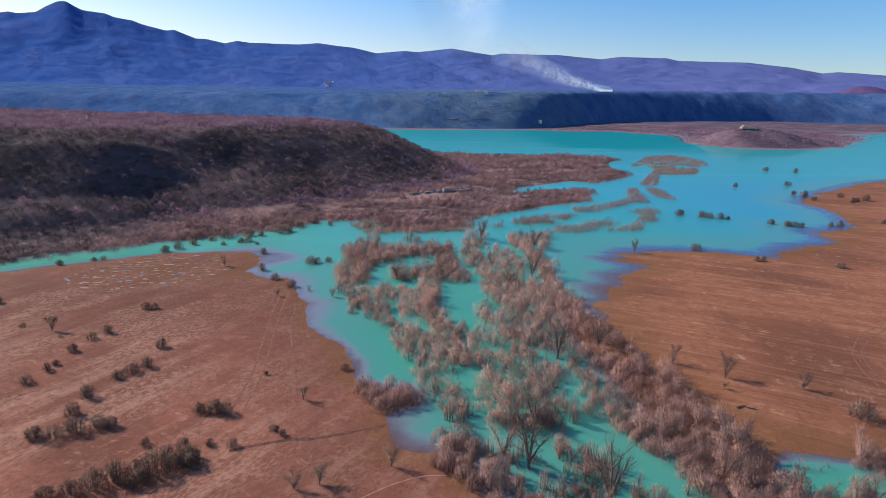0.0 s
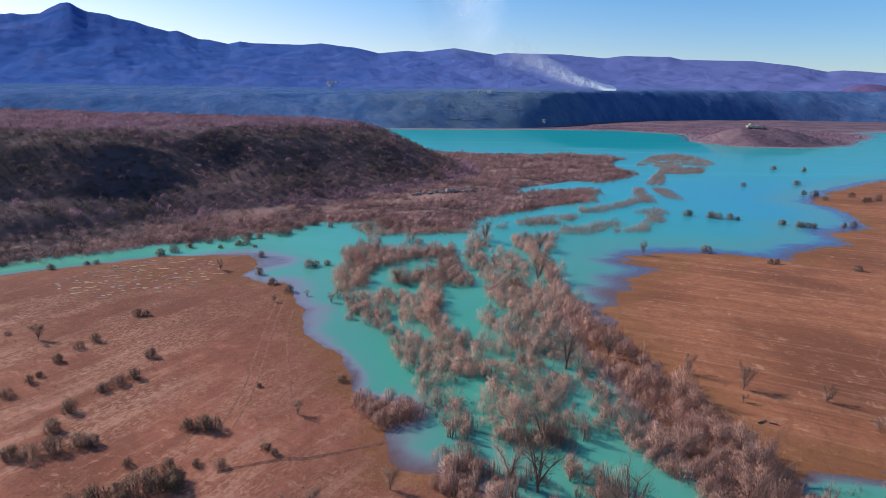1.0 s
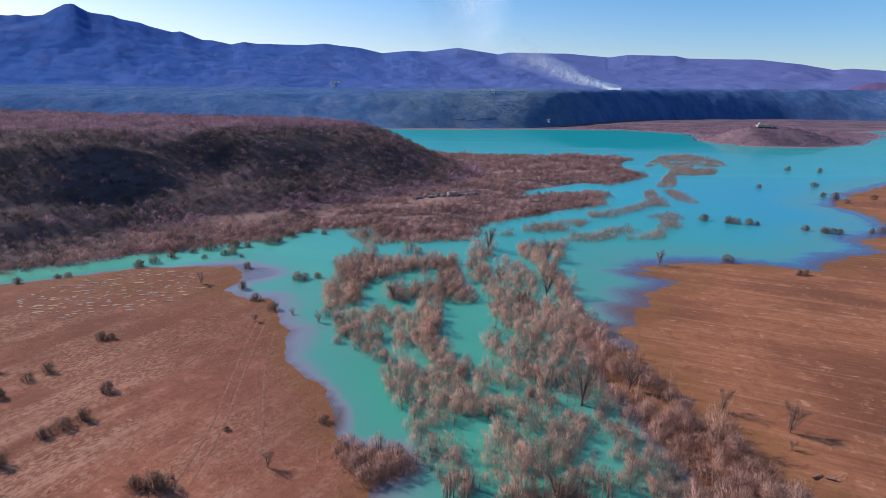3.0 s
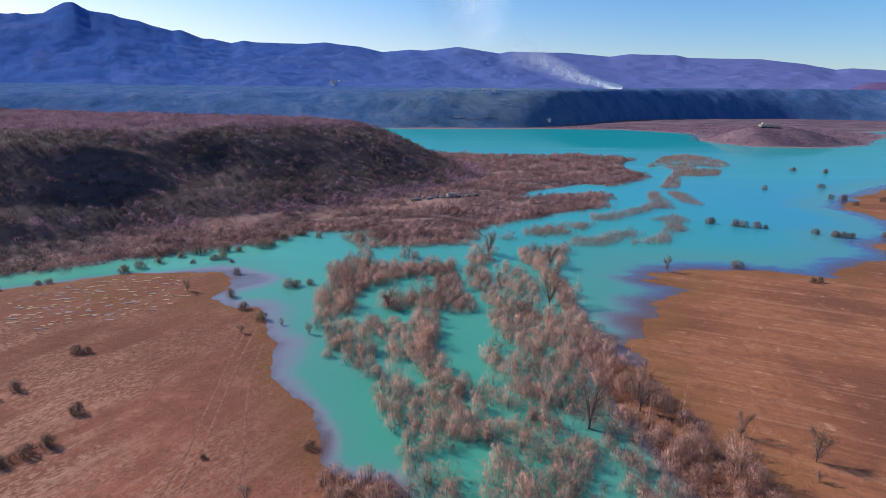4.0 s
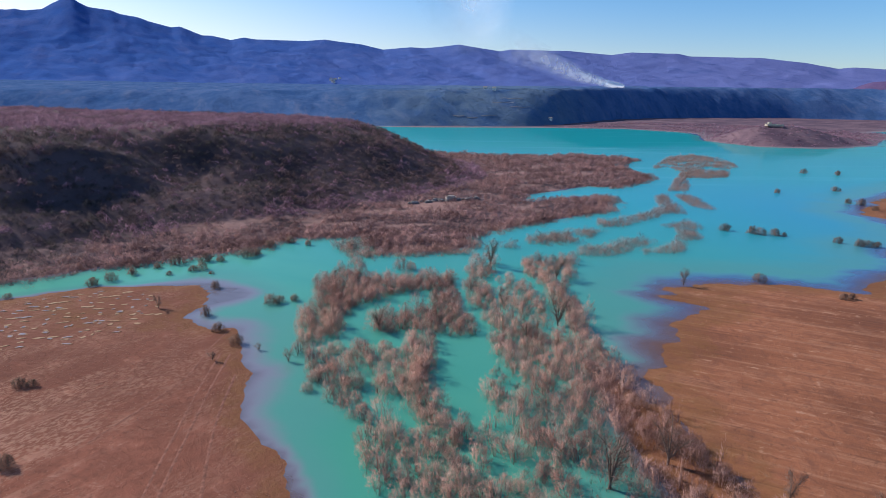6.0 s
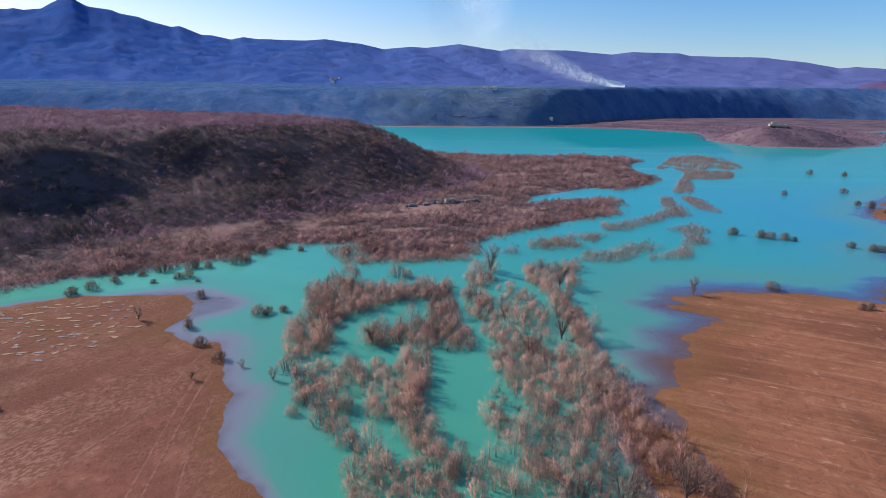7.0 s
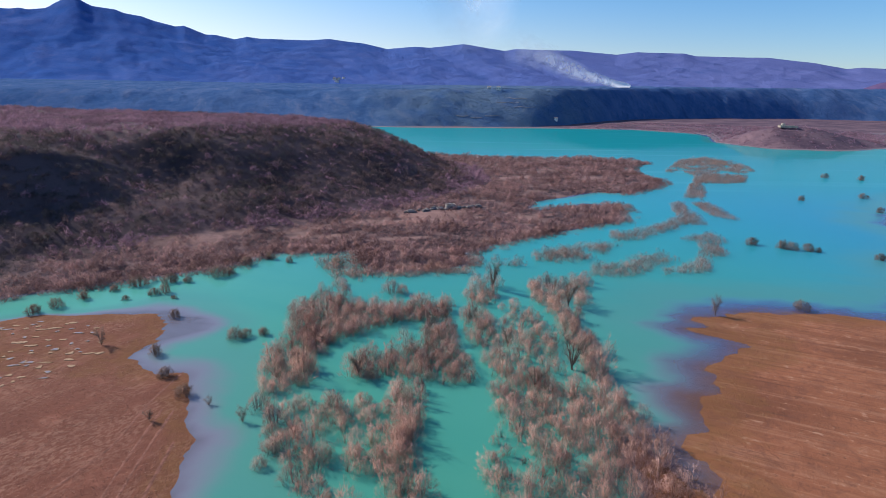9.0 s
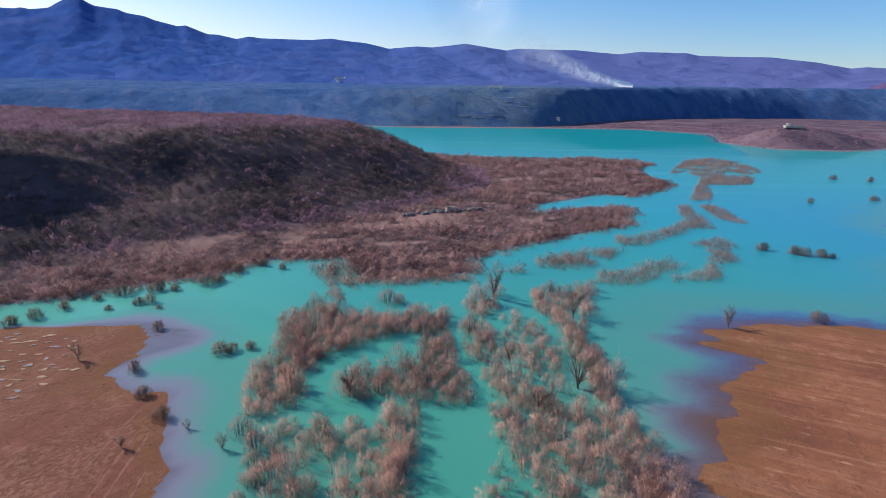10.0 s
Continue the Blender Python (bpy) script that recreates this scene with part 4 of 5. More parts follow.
rest = np.array(rest)
tuft_kinds = [shrub_spikes(rng, 2.9, rng.uniform(1.3, 1.8), 7, 370, 0.025) for _ in range(5)]
spire_kinds = [shrub_spikes(rng, 3.6, 1.0, 10, 100, 0.024), shrub_spikes(rng, 4.2, 0.8, 8, 60, 0.020)]
crown_kinds = [shrub_spikes(rng, 5.0, rng.uniform(1.7, 2.0), 7, 480, 0.023)]
mauve = fbm(belt[rest, 0], belt[rest, 1], 14, 75, 2) + 0.5 * fade(125, 145, belt[rest, 1]) * fade(-2, -14, belt[rest, 0]) + rng.normal(0, 0.25, len(rest)) > 0.1
for pick, mat, label in ((mauve, TWIG_MAUVE, "dense mauve-brown leafless thicket standing in flood water"), (~mauve, TWIG_BELT, "dense pinkish leafless thicket standing in turquoise flood water")):
    kinds = tuft_kinds * 2 + spire_kinds + crown_kinds
    thicket("flooded_thicket", rng, belt[rest[pick]], kinds, (0.5, 1.1), mat, label, "thicket")

sprigs = [shrub_spikes(rng, 2.6, rng.uniform(0.9, 1.5), 5, 64, 0.036) for _ in range(4)]
sprigs += [shrub_spikes(rng, 3.6, 0.7, 6, 22, 0.02)]
small = np.concatenate([scatter(rng, p, 2.0, [POND, CRESCENT, LANE], 0.45, 7) for p, _, _ in CLOSED + OPEN[:6]] + [scatter(rng, p, 1.7, [POND, LANE], 0.80, 4) for p, _, _ in OPEN[6:]])
thicket("flooded_undergrowth", rng, small, sprigs, (0.25, 0.7), TWIG_MAUVE, "small bare sprigs and dead stems in the flooded belt", "undergrowth")

# reed and shrub strips out on the lake
STRIPS = [[(111, 409), (130, 430), (128, 400), (158, 434), (167, 422), (181, 437), (191, 486), (184, 530), (150, 498)], [(94, 317), (105, 319), (122, 371), (133, 371), (149, 379), (162, 407), (144, 417), (126, 394)],
          [(41, 229), (50, 228), (67, 247), (74, 257), (82, 257), (85, 279), (80, 275), (64, 254), (50, 239), (43, 238)], [(78, 281), (79, 273), (84, 279), (89, 304), (83, 301)],
          [(93, 303), (91, 273), (98, 267), (99, 282), (100, 306)], [(63, 232), (69, 229), (65, 215), (61, 205), (48, 195), (48, 192), (61, 197), (67, 211), (73, 214), (75, 228), (79, 229), (78, 242)],
          [(27, 187), (40, 190), (51, 203), (56, 207), (52, 214), (41, 203), (30, 197)]]
STRIPS += [[(13, 201), (21, 198), (31, 204), (33, 213), (24, 210), (15, 208)], [(2, 193), (11, 194), (10, 201), (3, 200)], [(32, 209), (36, 209), (39, 221), (35, 221)],
           [(17, 209), (32, 220), (43, 221), (29, 209), (17, 202)], [(-36, 179), (-27, 187), (-4, 190), (-4, 186), (-26, 179)], [(-46, 192), (-35, 200), (-31, 175), (-36, 175), (-42, 183)]]
far_kinds = [mop_arrays(rng, 2.4, rng.uniform(1.5, 2.1), 84, 0.052) for _ in range(7)]
reed_kinds = [shrub_spikes(rng, 2.5, rng.uniform(1.1, 1.7), 5, 52, 0.066) for _ in range(5)]
strip_places = np.concatenate([scatter(rng, s, 1.7 if s is STRIPS[0] else 1.45, (), 0.80 if s is STRIPS[0] else 0.50, 11 if s is STRIPS[0] else 6) for s in STRIPS])
edge = scatter(rng, [(-140, 120), (-140, 175), (-70, 215), (0, 230), (90, 340), (90, 260), (10, 180), (-50, 165), (-90, 140)], 2.0, (), 0.80, 9)
d = inside_distance(edge[:, 0], edge[:, 1], PENINSULA)
strip_places = np.concatenate([strip_places, edge[(d > -8) & (d < 3) & (rng.uniform(0, 1, len(d)) < np.exp(np.minimum(d, 0) / 3.5))]])
pale = rng.uniform(0, 1, len(strip_places)) < 0.45
for pick, mat, label in ((pale, TWIG_BELT, "pale thin strips of bare scrub rising out of the lake"), (~pale, TWIG_MAUVE, "mauve-brown strips of bare scrub rising out of the lake")):
    thicket("lake_scrub", rng, strip_places[pick], reed_kinds, (0.45, 1.15), mat, label, "scrub")

# scrub on the hill and the peninsula
VIEW_LAND = [(-150, 118), (-120, 141), (-98, 159), (-77, 175), (-61, 196), (-36, 203), (-30, 184), (-4, 193), (2, 215), (36, 247), (51, 260),
             (58, 288), (22, 278), (21, 293), (53, 324), (70, 324), (100, 365), (94, 405), (116, 470), (115, 495), (-23, 485), (-100, 500),
             (-440, 500), (-440, 330)]
near_land = scatter(rng, VIEW_LAND, 2.5, (), 0.30, 13)
near_land = near_land[(inside_distance(near_land[:, 0], near_land[:, 1], BARE[0]) < 0) | (rng.uniform(0, 1, len(near_land)) < 0.12)]
near_land = near_land[(inside_distance(near_land[:, 0], near_land[:, 1], BARE[1]) < 0) | (rng.uniform(0, 1, len(near_land)) < 0.35)]
d = np.hypot(near_land[:, 0], near_land[:, 1])
near_land = near_land[rng.uniform(0, 1, len(d)) < np.clip(1.3 - d / 600, 0.4, 1)]
up = inside_distance(near_land[:, 0], near_land[:, 1], HILL) > 3
lanes = fbm(near_land[:, 0] * 0.35 - near_land[:, 1] * 0.12, near_land[:, 1] - 0.25 * near_land[:, 0], 6, 73, 3)
keep = up | (near_land[:, 0] < -70) | (lanes > -0.32 - 0.4 * (rng.uniform(0, 1, len(up)) < 0.25))
near_land, up = near_land[keep], up[keep]
rim = scatter(rng, [(-150, 115), (-150, 160), (-70, 215), (0, 235), (60, 300), (110, 480), (130, 470), (110, 360), (70, 280), (10, 180), (-50, 165), (-90, 140)], 1.9, [BARE[0]])
d = inside_distance(rim[:, 0], rim[:, 1], PENINSULA)
rim = rim[(d > -2.5 + 3 * rng.normal(0, 0.5, len(d))) & (d < 4)]
near_land, up = np.concatenate([near_land, rim]), np.concatenate([up, np.zeros(len(rim), bool)])
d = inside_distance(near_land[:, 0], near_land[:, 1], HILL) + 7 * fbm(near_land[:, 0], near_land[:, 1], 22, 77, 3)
# zone and green: scrub darkened in colour where the slope lies in shade
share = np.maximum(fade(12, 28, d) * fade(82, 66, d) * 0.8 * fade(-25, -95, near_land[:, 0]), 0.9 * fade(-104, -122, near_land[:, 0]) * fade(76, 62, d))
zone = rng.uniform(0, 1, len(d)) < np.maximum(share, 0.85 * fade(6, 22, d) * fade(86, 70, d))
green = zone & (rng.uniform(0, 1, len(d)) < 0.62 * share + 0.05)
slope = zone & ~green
for name, pick, mat, label in (("evergreen_scrub", green, SHADE_DARK_SCRUB, "dark scrub on the steep side of the hill, shade put into its colour"), ("slope_scrub", slope, TWIG_SHADED, "leafless grey-brown scrub on the shaded slope of the hill, shade put into its colour"),
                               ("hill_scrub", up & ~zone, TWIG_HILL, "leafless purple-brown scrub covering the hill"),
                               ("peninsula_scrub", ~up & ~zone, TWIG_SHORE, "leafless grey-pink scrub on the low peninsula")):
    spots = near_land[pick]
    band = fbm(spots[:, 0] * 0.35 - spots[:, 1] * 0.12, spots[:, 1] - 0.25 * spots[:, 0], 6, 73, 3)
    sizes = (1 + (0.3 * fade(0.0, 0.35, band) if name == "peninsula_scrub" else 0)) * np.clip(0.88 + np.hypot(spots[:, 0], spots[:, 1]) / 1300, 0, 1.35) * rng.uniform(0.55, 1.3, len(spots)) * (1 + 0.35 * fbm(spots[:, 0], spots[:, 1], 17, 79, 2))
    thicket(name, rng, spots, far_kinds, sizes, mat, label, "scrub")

# scrub on the islet and the far shore
FAR_SCRUB = [(280, 655), (357, 652), (451, 712), (560, 850), (670, 990), (600, 1150), (300, 1250), (120, 990), (239, 1012), (318, 900), (271, 733)]
coarse = [mop_arrays(rng, 2.8, 2.6, 32, 0.20) for _ in range(4)]
far_places = scatter(rng, FAR_SCRUB, 7.2, (), 0.72, 60)
thicket("shore_scrub", rng, far_places, coarse, (0.7, 1.2), TWIG_HILL, "purple-brown scrub on the islet and the far shore", "scrub")

# woods on the plateau scarp
wa, wk = rng.uniform(-48, 40, 9000), rng.uniform(0.02, 1.12, 9000)
keep = rng.uniform(0, 1, 9000) < fade(-26, 8, wa) ** 2
wa, wk = wa[keep], wk[keep]
wr = sum(np.interp(wa + k, FOOT_AZ, FOOT_R) for k in (-3, -2, -1, 0, 1, 2, 3)) / 7 + wk * 190
wxy = np.stack([wr * np.sin(np.radians(wa)), wr * np.cos(np.radians(wa))], 1)
thicket("scarp_woods", rng, wxy, [mop_arrays(rng, 3.4, 3.4, 20, 0.36) for _ in range(4)], (0.5, 1.0), CLIFF, "woodland on the scarp above the lake, in the scarp's painted haze blue", "woods",
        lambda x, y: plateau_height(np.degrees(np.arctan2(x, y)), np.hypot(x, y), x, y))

# dry grass on the mudflats
GRASS_L = [(-128, 95), (-112, 128), (-90, 143), (-66, 146), (-62, 130), (-45, 125), (-34, 98), (-20, 80), (-12, 64), (-2, 50), (-60, 46), (-95, 75)]
GRASS_R = [(34, 92), (34, 108), (40, 135), (50, 160), (90, 163), (125, 188), (150, 200), (130, 130), (90, 85), (60, 66), (44, 68)]
tuft = [mop_arrays(rng, 0.20, 0.34, 8, 0.05) for _ in range(4)]
grass = np.concatenate([scatter(rng, GRASS_L, 0.75, (), 0.88, 9), scatter(rng, GRASS_R, 2.6, (), 0.9, 20)])
grass = grass[ground_height(grass[:, 0], grass[:, 1]) > 0.06]
DRY_GRASS = twig_material("dry_grass", (0.330, 0.175, 0.125), (0.500, 0.300, 0.220), 6.0, 1.5, 0.6)
thicket("dry_grass", rng, grass, tuft, (0.5, 1.3), DRY_GRASS, "low tufts of dry pale grass on the mudflats", "grass")

# ---- single bushes and trees ----
thorn_kinds = [shrub_arrays(rng, rng.uniform(1.9, 2.6), rng.uniform(1.1, 1.6), 24, 1300, 0.021, 0.34) for _ in range(4)]
thorns = [plant("thorn_bush", a, "stem", BARK, TWIG_DARK, "dark leafless thorn bush on the brown mudflat", "bush", "bushes on the flats") for a in thorn_kinds]
lake_bushes = [plant("lake_bush", a, "stem", BARK, TWIG_MID, "rounded brown bush standing in turquoise lake water", "bush", "bushes in the lake") for a in thorn_kinds[:3]]
lone_kinds = [tree_arrays(rng, 5.0, rng.uniform(1.6, 2.0), 1500, 0.017, 0.04, 0.12) for _ in range(3)]
lone_trees = [plant("lone_tree", a, "trunk", BARK, TWIG_MID, "small bare tree standing alone on the mudflat", "tree", "lone trees") for a in lone_kinds]
big_kinds = [tree_arrays(rng, 7.0, 3.0, 1500, 0.015, 0.08, 0.16, 1.35) for _ in range(2)]
big_trees = [plant("willow_tree", a, "trunk", BARK, TWIG_DARK, "large bare dark-limbed tree rising out of the flood", "tree", "large trees of the belt") for a in big_kinds]
WEST_BUSHES = [(-68, 70, .6), (-68, 74, .6), (-68, 76, .5), (-69, 81, .7), (-69, 86, .6), (-68, 89, .7), (-55, 84.5, .85), (-55.5, 73, .8), (-54.5, 75, .9),
               (-53, 77, .8), (-38, 65, .8), (-36, 65.5, 1), (-34.3, 65.2, .8), (-56, 67, .9), (-55, 62.5, .9), (-56, 57, .9), (-53.5, 57, 1), (-51.5, 58.5, .9),
               (-49.5, 60, 1), (-47.8, 60.3, .8), (-30, 58, .5), (-33, 58, .45), (-41, 57, .5), (-101, 101, 1), (-86, 90, .4), (-68.5, 101.5, .8), (-66.8, 102, .7)]
CORNER_BUSHES = [(-42, 48.5, 1), (-40, 50, 1.1), (-39, 51.8, 1), (-37.5, 50, 1.1), (-36.5, 52, 1.2), (-35, 53.2, 1), (-34, 54.8, 1.1), (-33, 53.5, .9),
                 (-37, 54.7, .8), (-35.8, 56.6, .7), (-44, 47.5, 1), (-46, 46.5, 1), (-21, 81, .5), (-26, 62, .5), (-24.5, 61, .45), (-33, 77, .35)]
BANK_BUSHES = [(-16.5, 73.5, 1), (-16, 75.5, .9), (-14.5, 74.3, 1), (-12.2, 75.3, 1), (-10, 74.5, .9), (-12.5, 69.5, 1.2), (-10.4, 70.2, 1.2), (-8.4, 71.6, 1.1), (-14, 71, 1.1),
               (-11, 72.3, 1.1), (-7, 73.2, .9), (-13, 72.6, 1.1), (-9.2, 73, 1), (-15.4, 72, .9), (-3.5, 62.5, 1.2), (-2, 60.5, 1.2), (-1, 63, 1.2), (-0.5, 61.3, 1.1), (1, 60, 1.1)]
SHORE_BUSHES = [(-131, 134, .9), (-111, 131, .7), (-105, 136, .6), (-103, 137, .5), (-91, 147, .9), (-50, 126, .8), (-44, 121, .7), (-56, 133, .7), (-62, 149, .75),
                (-45.5, 141, .8), (-43.8, 142, .7), (-41, 143.5, .7), (-89, 151, .8), (-87, 156, .8), (-84, 162, .8), (-81, 166, 1), (-75, 169, 1), (-71, 170, .8),
                (-66, 175, 1.1), (-64, 177, 1), (-74, 161, .9), (-72, 162, .8), (-68, 159, .4), (-78, 157, .5), (-63, 185, .9), (-59, 191, .9), (-53, 189, .7), (-39, 188, 1)]
EAST_BUSHES = [(71, 171, .95), (84, 159, .6), (86.2, 159.6, .6), (105, 154, .7), (117, 216.5, .9), (121.5, 213, 1), (124, 212.6, .9), (126.5, 212, .7), (139, 215, .8),
               (143, 216, .8), (86, 229.5, 1.2), (94, 226, 1.1), (96.5, 225, 1.1), (101, 224.5, 1), (103.5, 223.5, .7), (186, 334, 1.2), (169, 296, 1), (172, 292, 1.3),
               (212, 413, 1.2), (230, 407, 1.2), (150, 322, 1), (194, 279, 1.1), (188, 276, .9), (184, 273, 1), (169, 278, .8), (189, 290, .9), (164, 222, .9), (58, 73.5, .9)]
LONE = [(50.3, 165, .95), (36, 89, .85), (43, 84.2, 1.05), (41.3, 80.3, .45), (54, 81.2, .8), (-24.6, 70.3, .6), (-79, 88.5, .8), (-67.3, 135, .75), (-32.3, 115.5, .6),
        (-17, 52, .8), (-19.5, 51, .7), (-9, 56.5, .75), (-45, 114, .5), (-39, 119, .4)]
for kinds, rows in ((thorns, WEST_BUSHES), (thorns, CORNER_BUSHES), (shrubs, BANK_BUSHES), (lake_bushes, SHORE_BUSHES), (lake_bushes, EAST_BUSHES), (lone_trees, LONE), (big_trees, BIG)):
    for n, (x, y, k) in enumerate(rows):
        set_plant(kinds[n % len(kinds)], used, x, y, k * (1.25 if kinds is lake_bushes else 0.88 if kinds is lone_trees else 1.12 if kinds is big_trees else 0.9 if rows is BANK_BUSHES else 1.0), rng.uniform(0, 360))


# ---- wheel tracks and paths ----
def ribbon(name, pts, width, material, label, category, lift=0.02, height=ground_height):
    """A narrow strip draped over the ground along pts."""
    p = np.array(pts, float)
    k = np.linspace(0, len(p) - 1, (len(p) - 1) * 14 + 1)
    i = np.clip(np.floor(k).astype(int), 0, len(p) - 2)
    f = (k - i)[:, None]
    q0, q1, q2, q3 = p[np.maximum(i - 1, 0)], p[i], p[i + 1], p[np.minimum(i + 2, len(p) - 1)]
    c = 0.5 * (2 * q1 + (q2 - q0) * f + (2 * q0 - 5 * q1 + 4 * q2 - q3) * f ** 2 + (3 * q1 - q0 - 3 * q2 + q3) * f ** 3)
    way = unit(np.gradient(c, axis=0))
    side = np.stack([-way[:, 1], way[:, 0]], 1)
    rows = [c + side * width * v * (1 + 0.25 * fbm(c[:, :1], c[:, 1:], 2.0, 91, 2)) for v in (-0.5, 0, 0.5)]
    px, py = np.stack([r[:, 0] for r in rows]), np.stack([r[:, 1] for r in rows])
    pz = height(px, py) + np.array([[-0.03], [lift], [-0.03]]) + lift
    return tagged(sheet(name, px, py, pz, material), label, category, kind="structure")


RUT = plain_material("trodden_soil", (0.140, 0.056, 0.038), (0.275, 0.115, 0.080), 0.7)
WET_RUT = plain_material("damp_trodden_soil", (0.080, 0.034, 0.024), (0.180, 0.072, 0.050), 0.7)
PALE_PATH = plain_material("dusty_path", (0.300, 0.150, 0.105), (0.420, 0.240, 0.175), 0.7)
for off in (-0.85, 0.85):
    ribbon("wheel_track", [(-44 + off, 117), (-41.5 + off, 105), (-37.5 + off, 89), (-34.5 + off, 77), (-33 + off, 66)], 0.45, RUT, "worn wheel rut across the brown flat", "track")
    ribbon("wheel_track", [(85, 108 + off), (79 - off * 0.4, 104 + off), (72 - off, 96), (69 - off, 89), (68 - off, 83)], 0.4, RUT, "curved wheel rut on the eastern flat", "track")
ribbon("wheel_track", [(-39, 110), (-36, 98), (-32, 87), (-28, 77), (-26, 70)], 0.5, RUT, "worn wheel rut along the shore", "track")
ribbon("wheel_track", [(-48, 129), (-47.5, 118), (-46, 108), (-47, 100), (-49, 90)], 0.4, RUT, "faint old wheel rut on the flat", "track")
ribbon("footpath", [(-30, 57), (-24, 60), (-20, 61), (-14, 64), (-10.5, 66)], 0.8, WET_RUT, "trodden footpath to the water's edge", "path")
ribbon("footpath", [(-12, 50), (-8.5, 53), (-5, 55), (-2, 55.5)], 0.22, PALE_PATH, "pale trodden path on the mud", "path")


# ---- rain puddles on the soggy flat ----
def puddle_material():
    s = Shader("puddle_water")
    s.bsdf.inputs["IOR"].default_value = 1.33
    s.bump(s.noise(0.5, 2), 0.05, 0.02)
    return s.done(s.mix(s.ramp(s.noise(1.2, 3), 0.35, 0.65), (0.210, 0.165, 0.170), (0.330, 0.265, 0.275)), 0.14, 0.5)


PUDDLE = puddle_material()
RIM = plain_material("bleached_grass", (0.270, 0.155, 0.085), (0.430, 0.280, 0.180), 0.5)
SOGGY = [(-102, 116), (-98, 136), (-86, 144), (-72, 143), (-65, 133), (-67, 121), (-82, 110)]
for x, y in scatter(rng, SOGGY, 2.6):
    if ground_at(x, y) < 0.05:
        continue
    a, b, ph = 0.25 + 0.65 * rng.uniform(0, 1) ** 2, rng.uniform(0.16, 0.36), rng.uniform(0, 6)
    dry = rng.uniform(0, 1) < 0.5
    root = tagged(new("grass_patch"), "small patch of bleached grass on the wet flat", "grass patch", "bleached patches on the flat") if dry else tagged(new("puddle"), "shallow pale puddle ringed with bleached grass", "puddle", "puddles on the flat")
    for name, grow, lift, mat in (("grass_rim", 1.32, 0.075, RIM), ("water_surface", 1.0, 0.09, PUDDLE))[:1 if dry else 2]:
        bm = bmesh.new()
        n = 16
        ring = []
        for k in range(n):
            t = 2 * math.pi * k / n
            w = grow * (1 + 0.22 * math.sin(2 * t + ph) + 0.15 * math.sin(3 * t + 2 * ph) + (0.14 * math.sin(7 * t + ph) if grow > 1 else 0))
            ring.append(bm.verts.new((a * w * math.cos(t), b * w * math.sin(t), lift)))
        low = [bm.verts.new((v.co.x * 1.05, v.co.y * 1.05, -0.15)) for v in ring]
        bm.faces.new(ring)
        for k in range(n):
            bm.faces.new((ring[k - 1], low[k - 1], low[k], ring[k]))
        bmesh.ops.recalc_face_normals(bm, faces=bm.faces)
        part(name, bm, mat, root)
    root.matrix_basis = pose(x, y, ground_at(x, y), 0, 0, rng.uniform(5, 30))


# ---- stone ruins and houses ----
def block(bm, cx, cy, z0, sx, sy, sz, turn=0.0, rough=0.0):
    """A stone block with uneven corners."""
    made = bmesh.ops.create_cube(bm, size=1.0)["verts"]
    m = pose(cx, cy, z0 + sz / 2, 0, 0, turn) @ Matrix.Diagonal((sx, sy, sz, 1))
    for v in made:
        v.co = m @ v.co + Vector([random.uniform(-rough, rough) for _ in range(3)])
    return made


def wall_of_stones(name, length, height, thick, parent, material, courses):
    """One broken wall of loose stones along x, as a part of parent."""
    bm = bmesh.new()
    for c in range(courses):
        x = -length / 2
        top = height * (0.55 + 0.45 * math.sin(c * 1.7))
        while x < length / 2:
            w = random.uniform(0.4, 0.9)
            if c < courses - 1 or random.random() < 0.55:
                block(bm, x + w / 2, random.uniform(-0.06, 0.06), c * height / courses, w * 0.96, thick, height / courses * 0.97, 0, 0.05)
            x += w
    return part(name, bm, material, parent)


def stone_hut(x, y, turn, size, material, label):
    root = tagged(new("ruined_hut"), label, "ruin")
    a, b, h = size
    for px, py, rz, ln in ((0, -b / 2, 0, a), (0, b / 2, 0, a), (-a / 2, 0, 90, b), (a / 2, 0, 90, b)):
        w = wall_of_stones("wall", ln, h * random.uniform(0.75, 1.05), 0.5, root, material, 5)
        w.matrix_basis = pose(px, py, 0, 0, 0, rz)
    root.matrix_basis = pose(x, y, ground_at(x, y) - 0.1, 0, 0, turn)
    return root


def rock(x, y, size, material, label, group):
    bm = bmesh.new()
    bmesh.ops.create_icosphere(bm, subdivisions=2, radius=1.0)
    for v in bm.verts:
        k = 1 + 0.35 * noise.noise(v.co * 1.3 + Vector((x, y, 0)))
        v.co = Vector((v.co.x * size * k, v.co.y * size * 0.7 * k, v.co.z * size * 0.6 * k))
    mesh = bpy.data.meshes.new("boulder")
    bm.to_mesh(mesh)
    bm.free()
    mesh.materials.append(material)
    ob = tagged(new("boulder", mesh), label, "boulder", group)
    ob.matrix_basis = pose(x, y, ground_at(x, y) + size * 0.2, 0, 0, random.uniform(0, 360))
    return ob


HUT_STONE = plain_material("grey_hut_stone", (0.300, 0.260, 0.240), (0.520, 0.460, 0.420), 0.8)
stone_hut(-14.5, 266, 15, (3.4, 2.8, 2.2), HUT_STONE, "roofless pale stone hut below the scrubby hill")
for k in range(26):
    t = k / 25
    rock(-31 + 27 * t + random.uniform(-1, 1), 254 + 16 * t + random.uniform(-1.5, 1.5), random.uniform(0.7, 1.6), ROCK, "dark grey boulder of the old quarry", "quarry boulders")


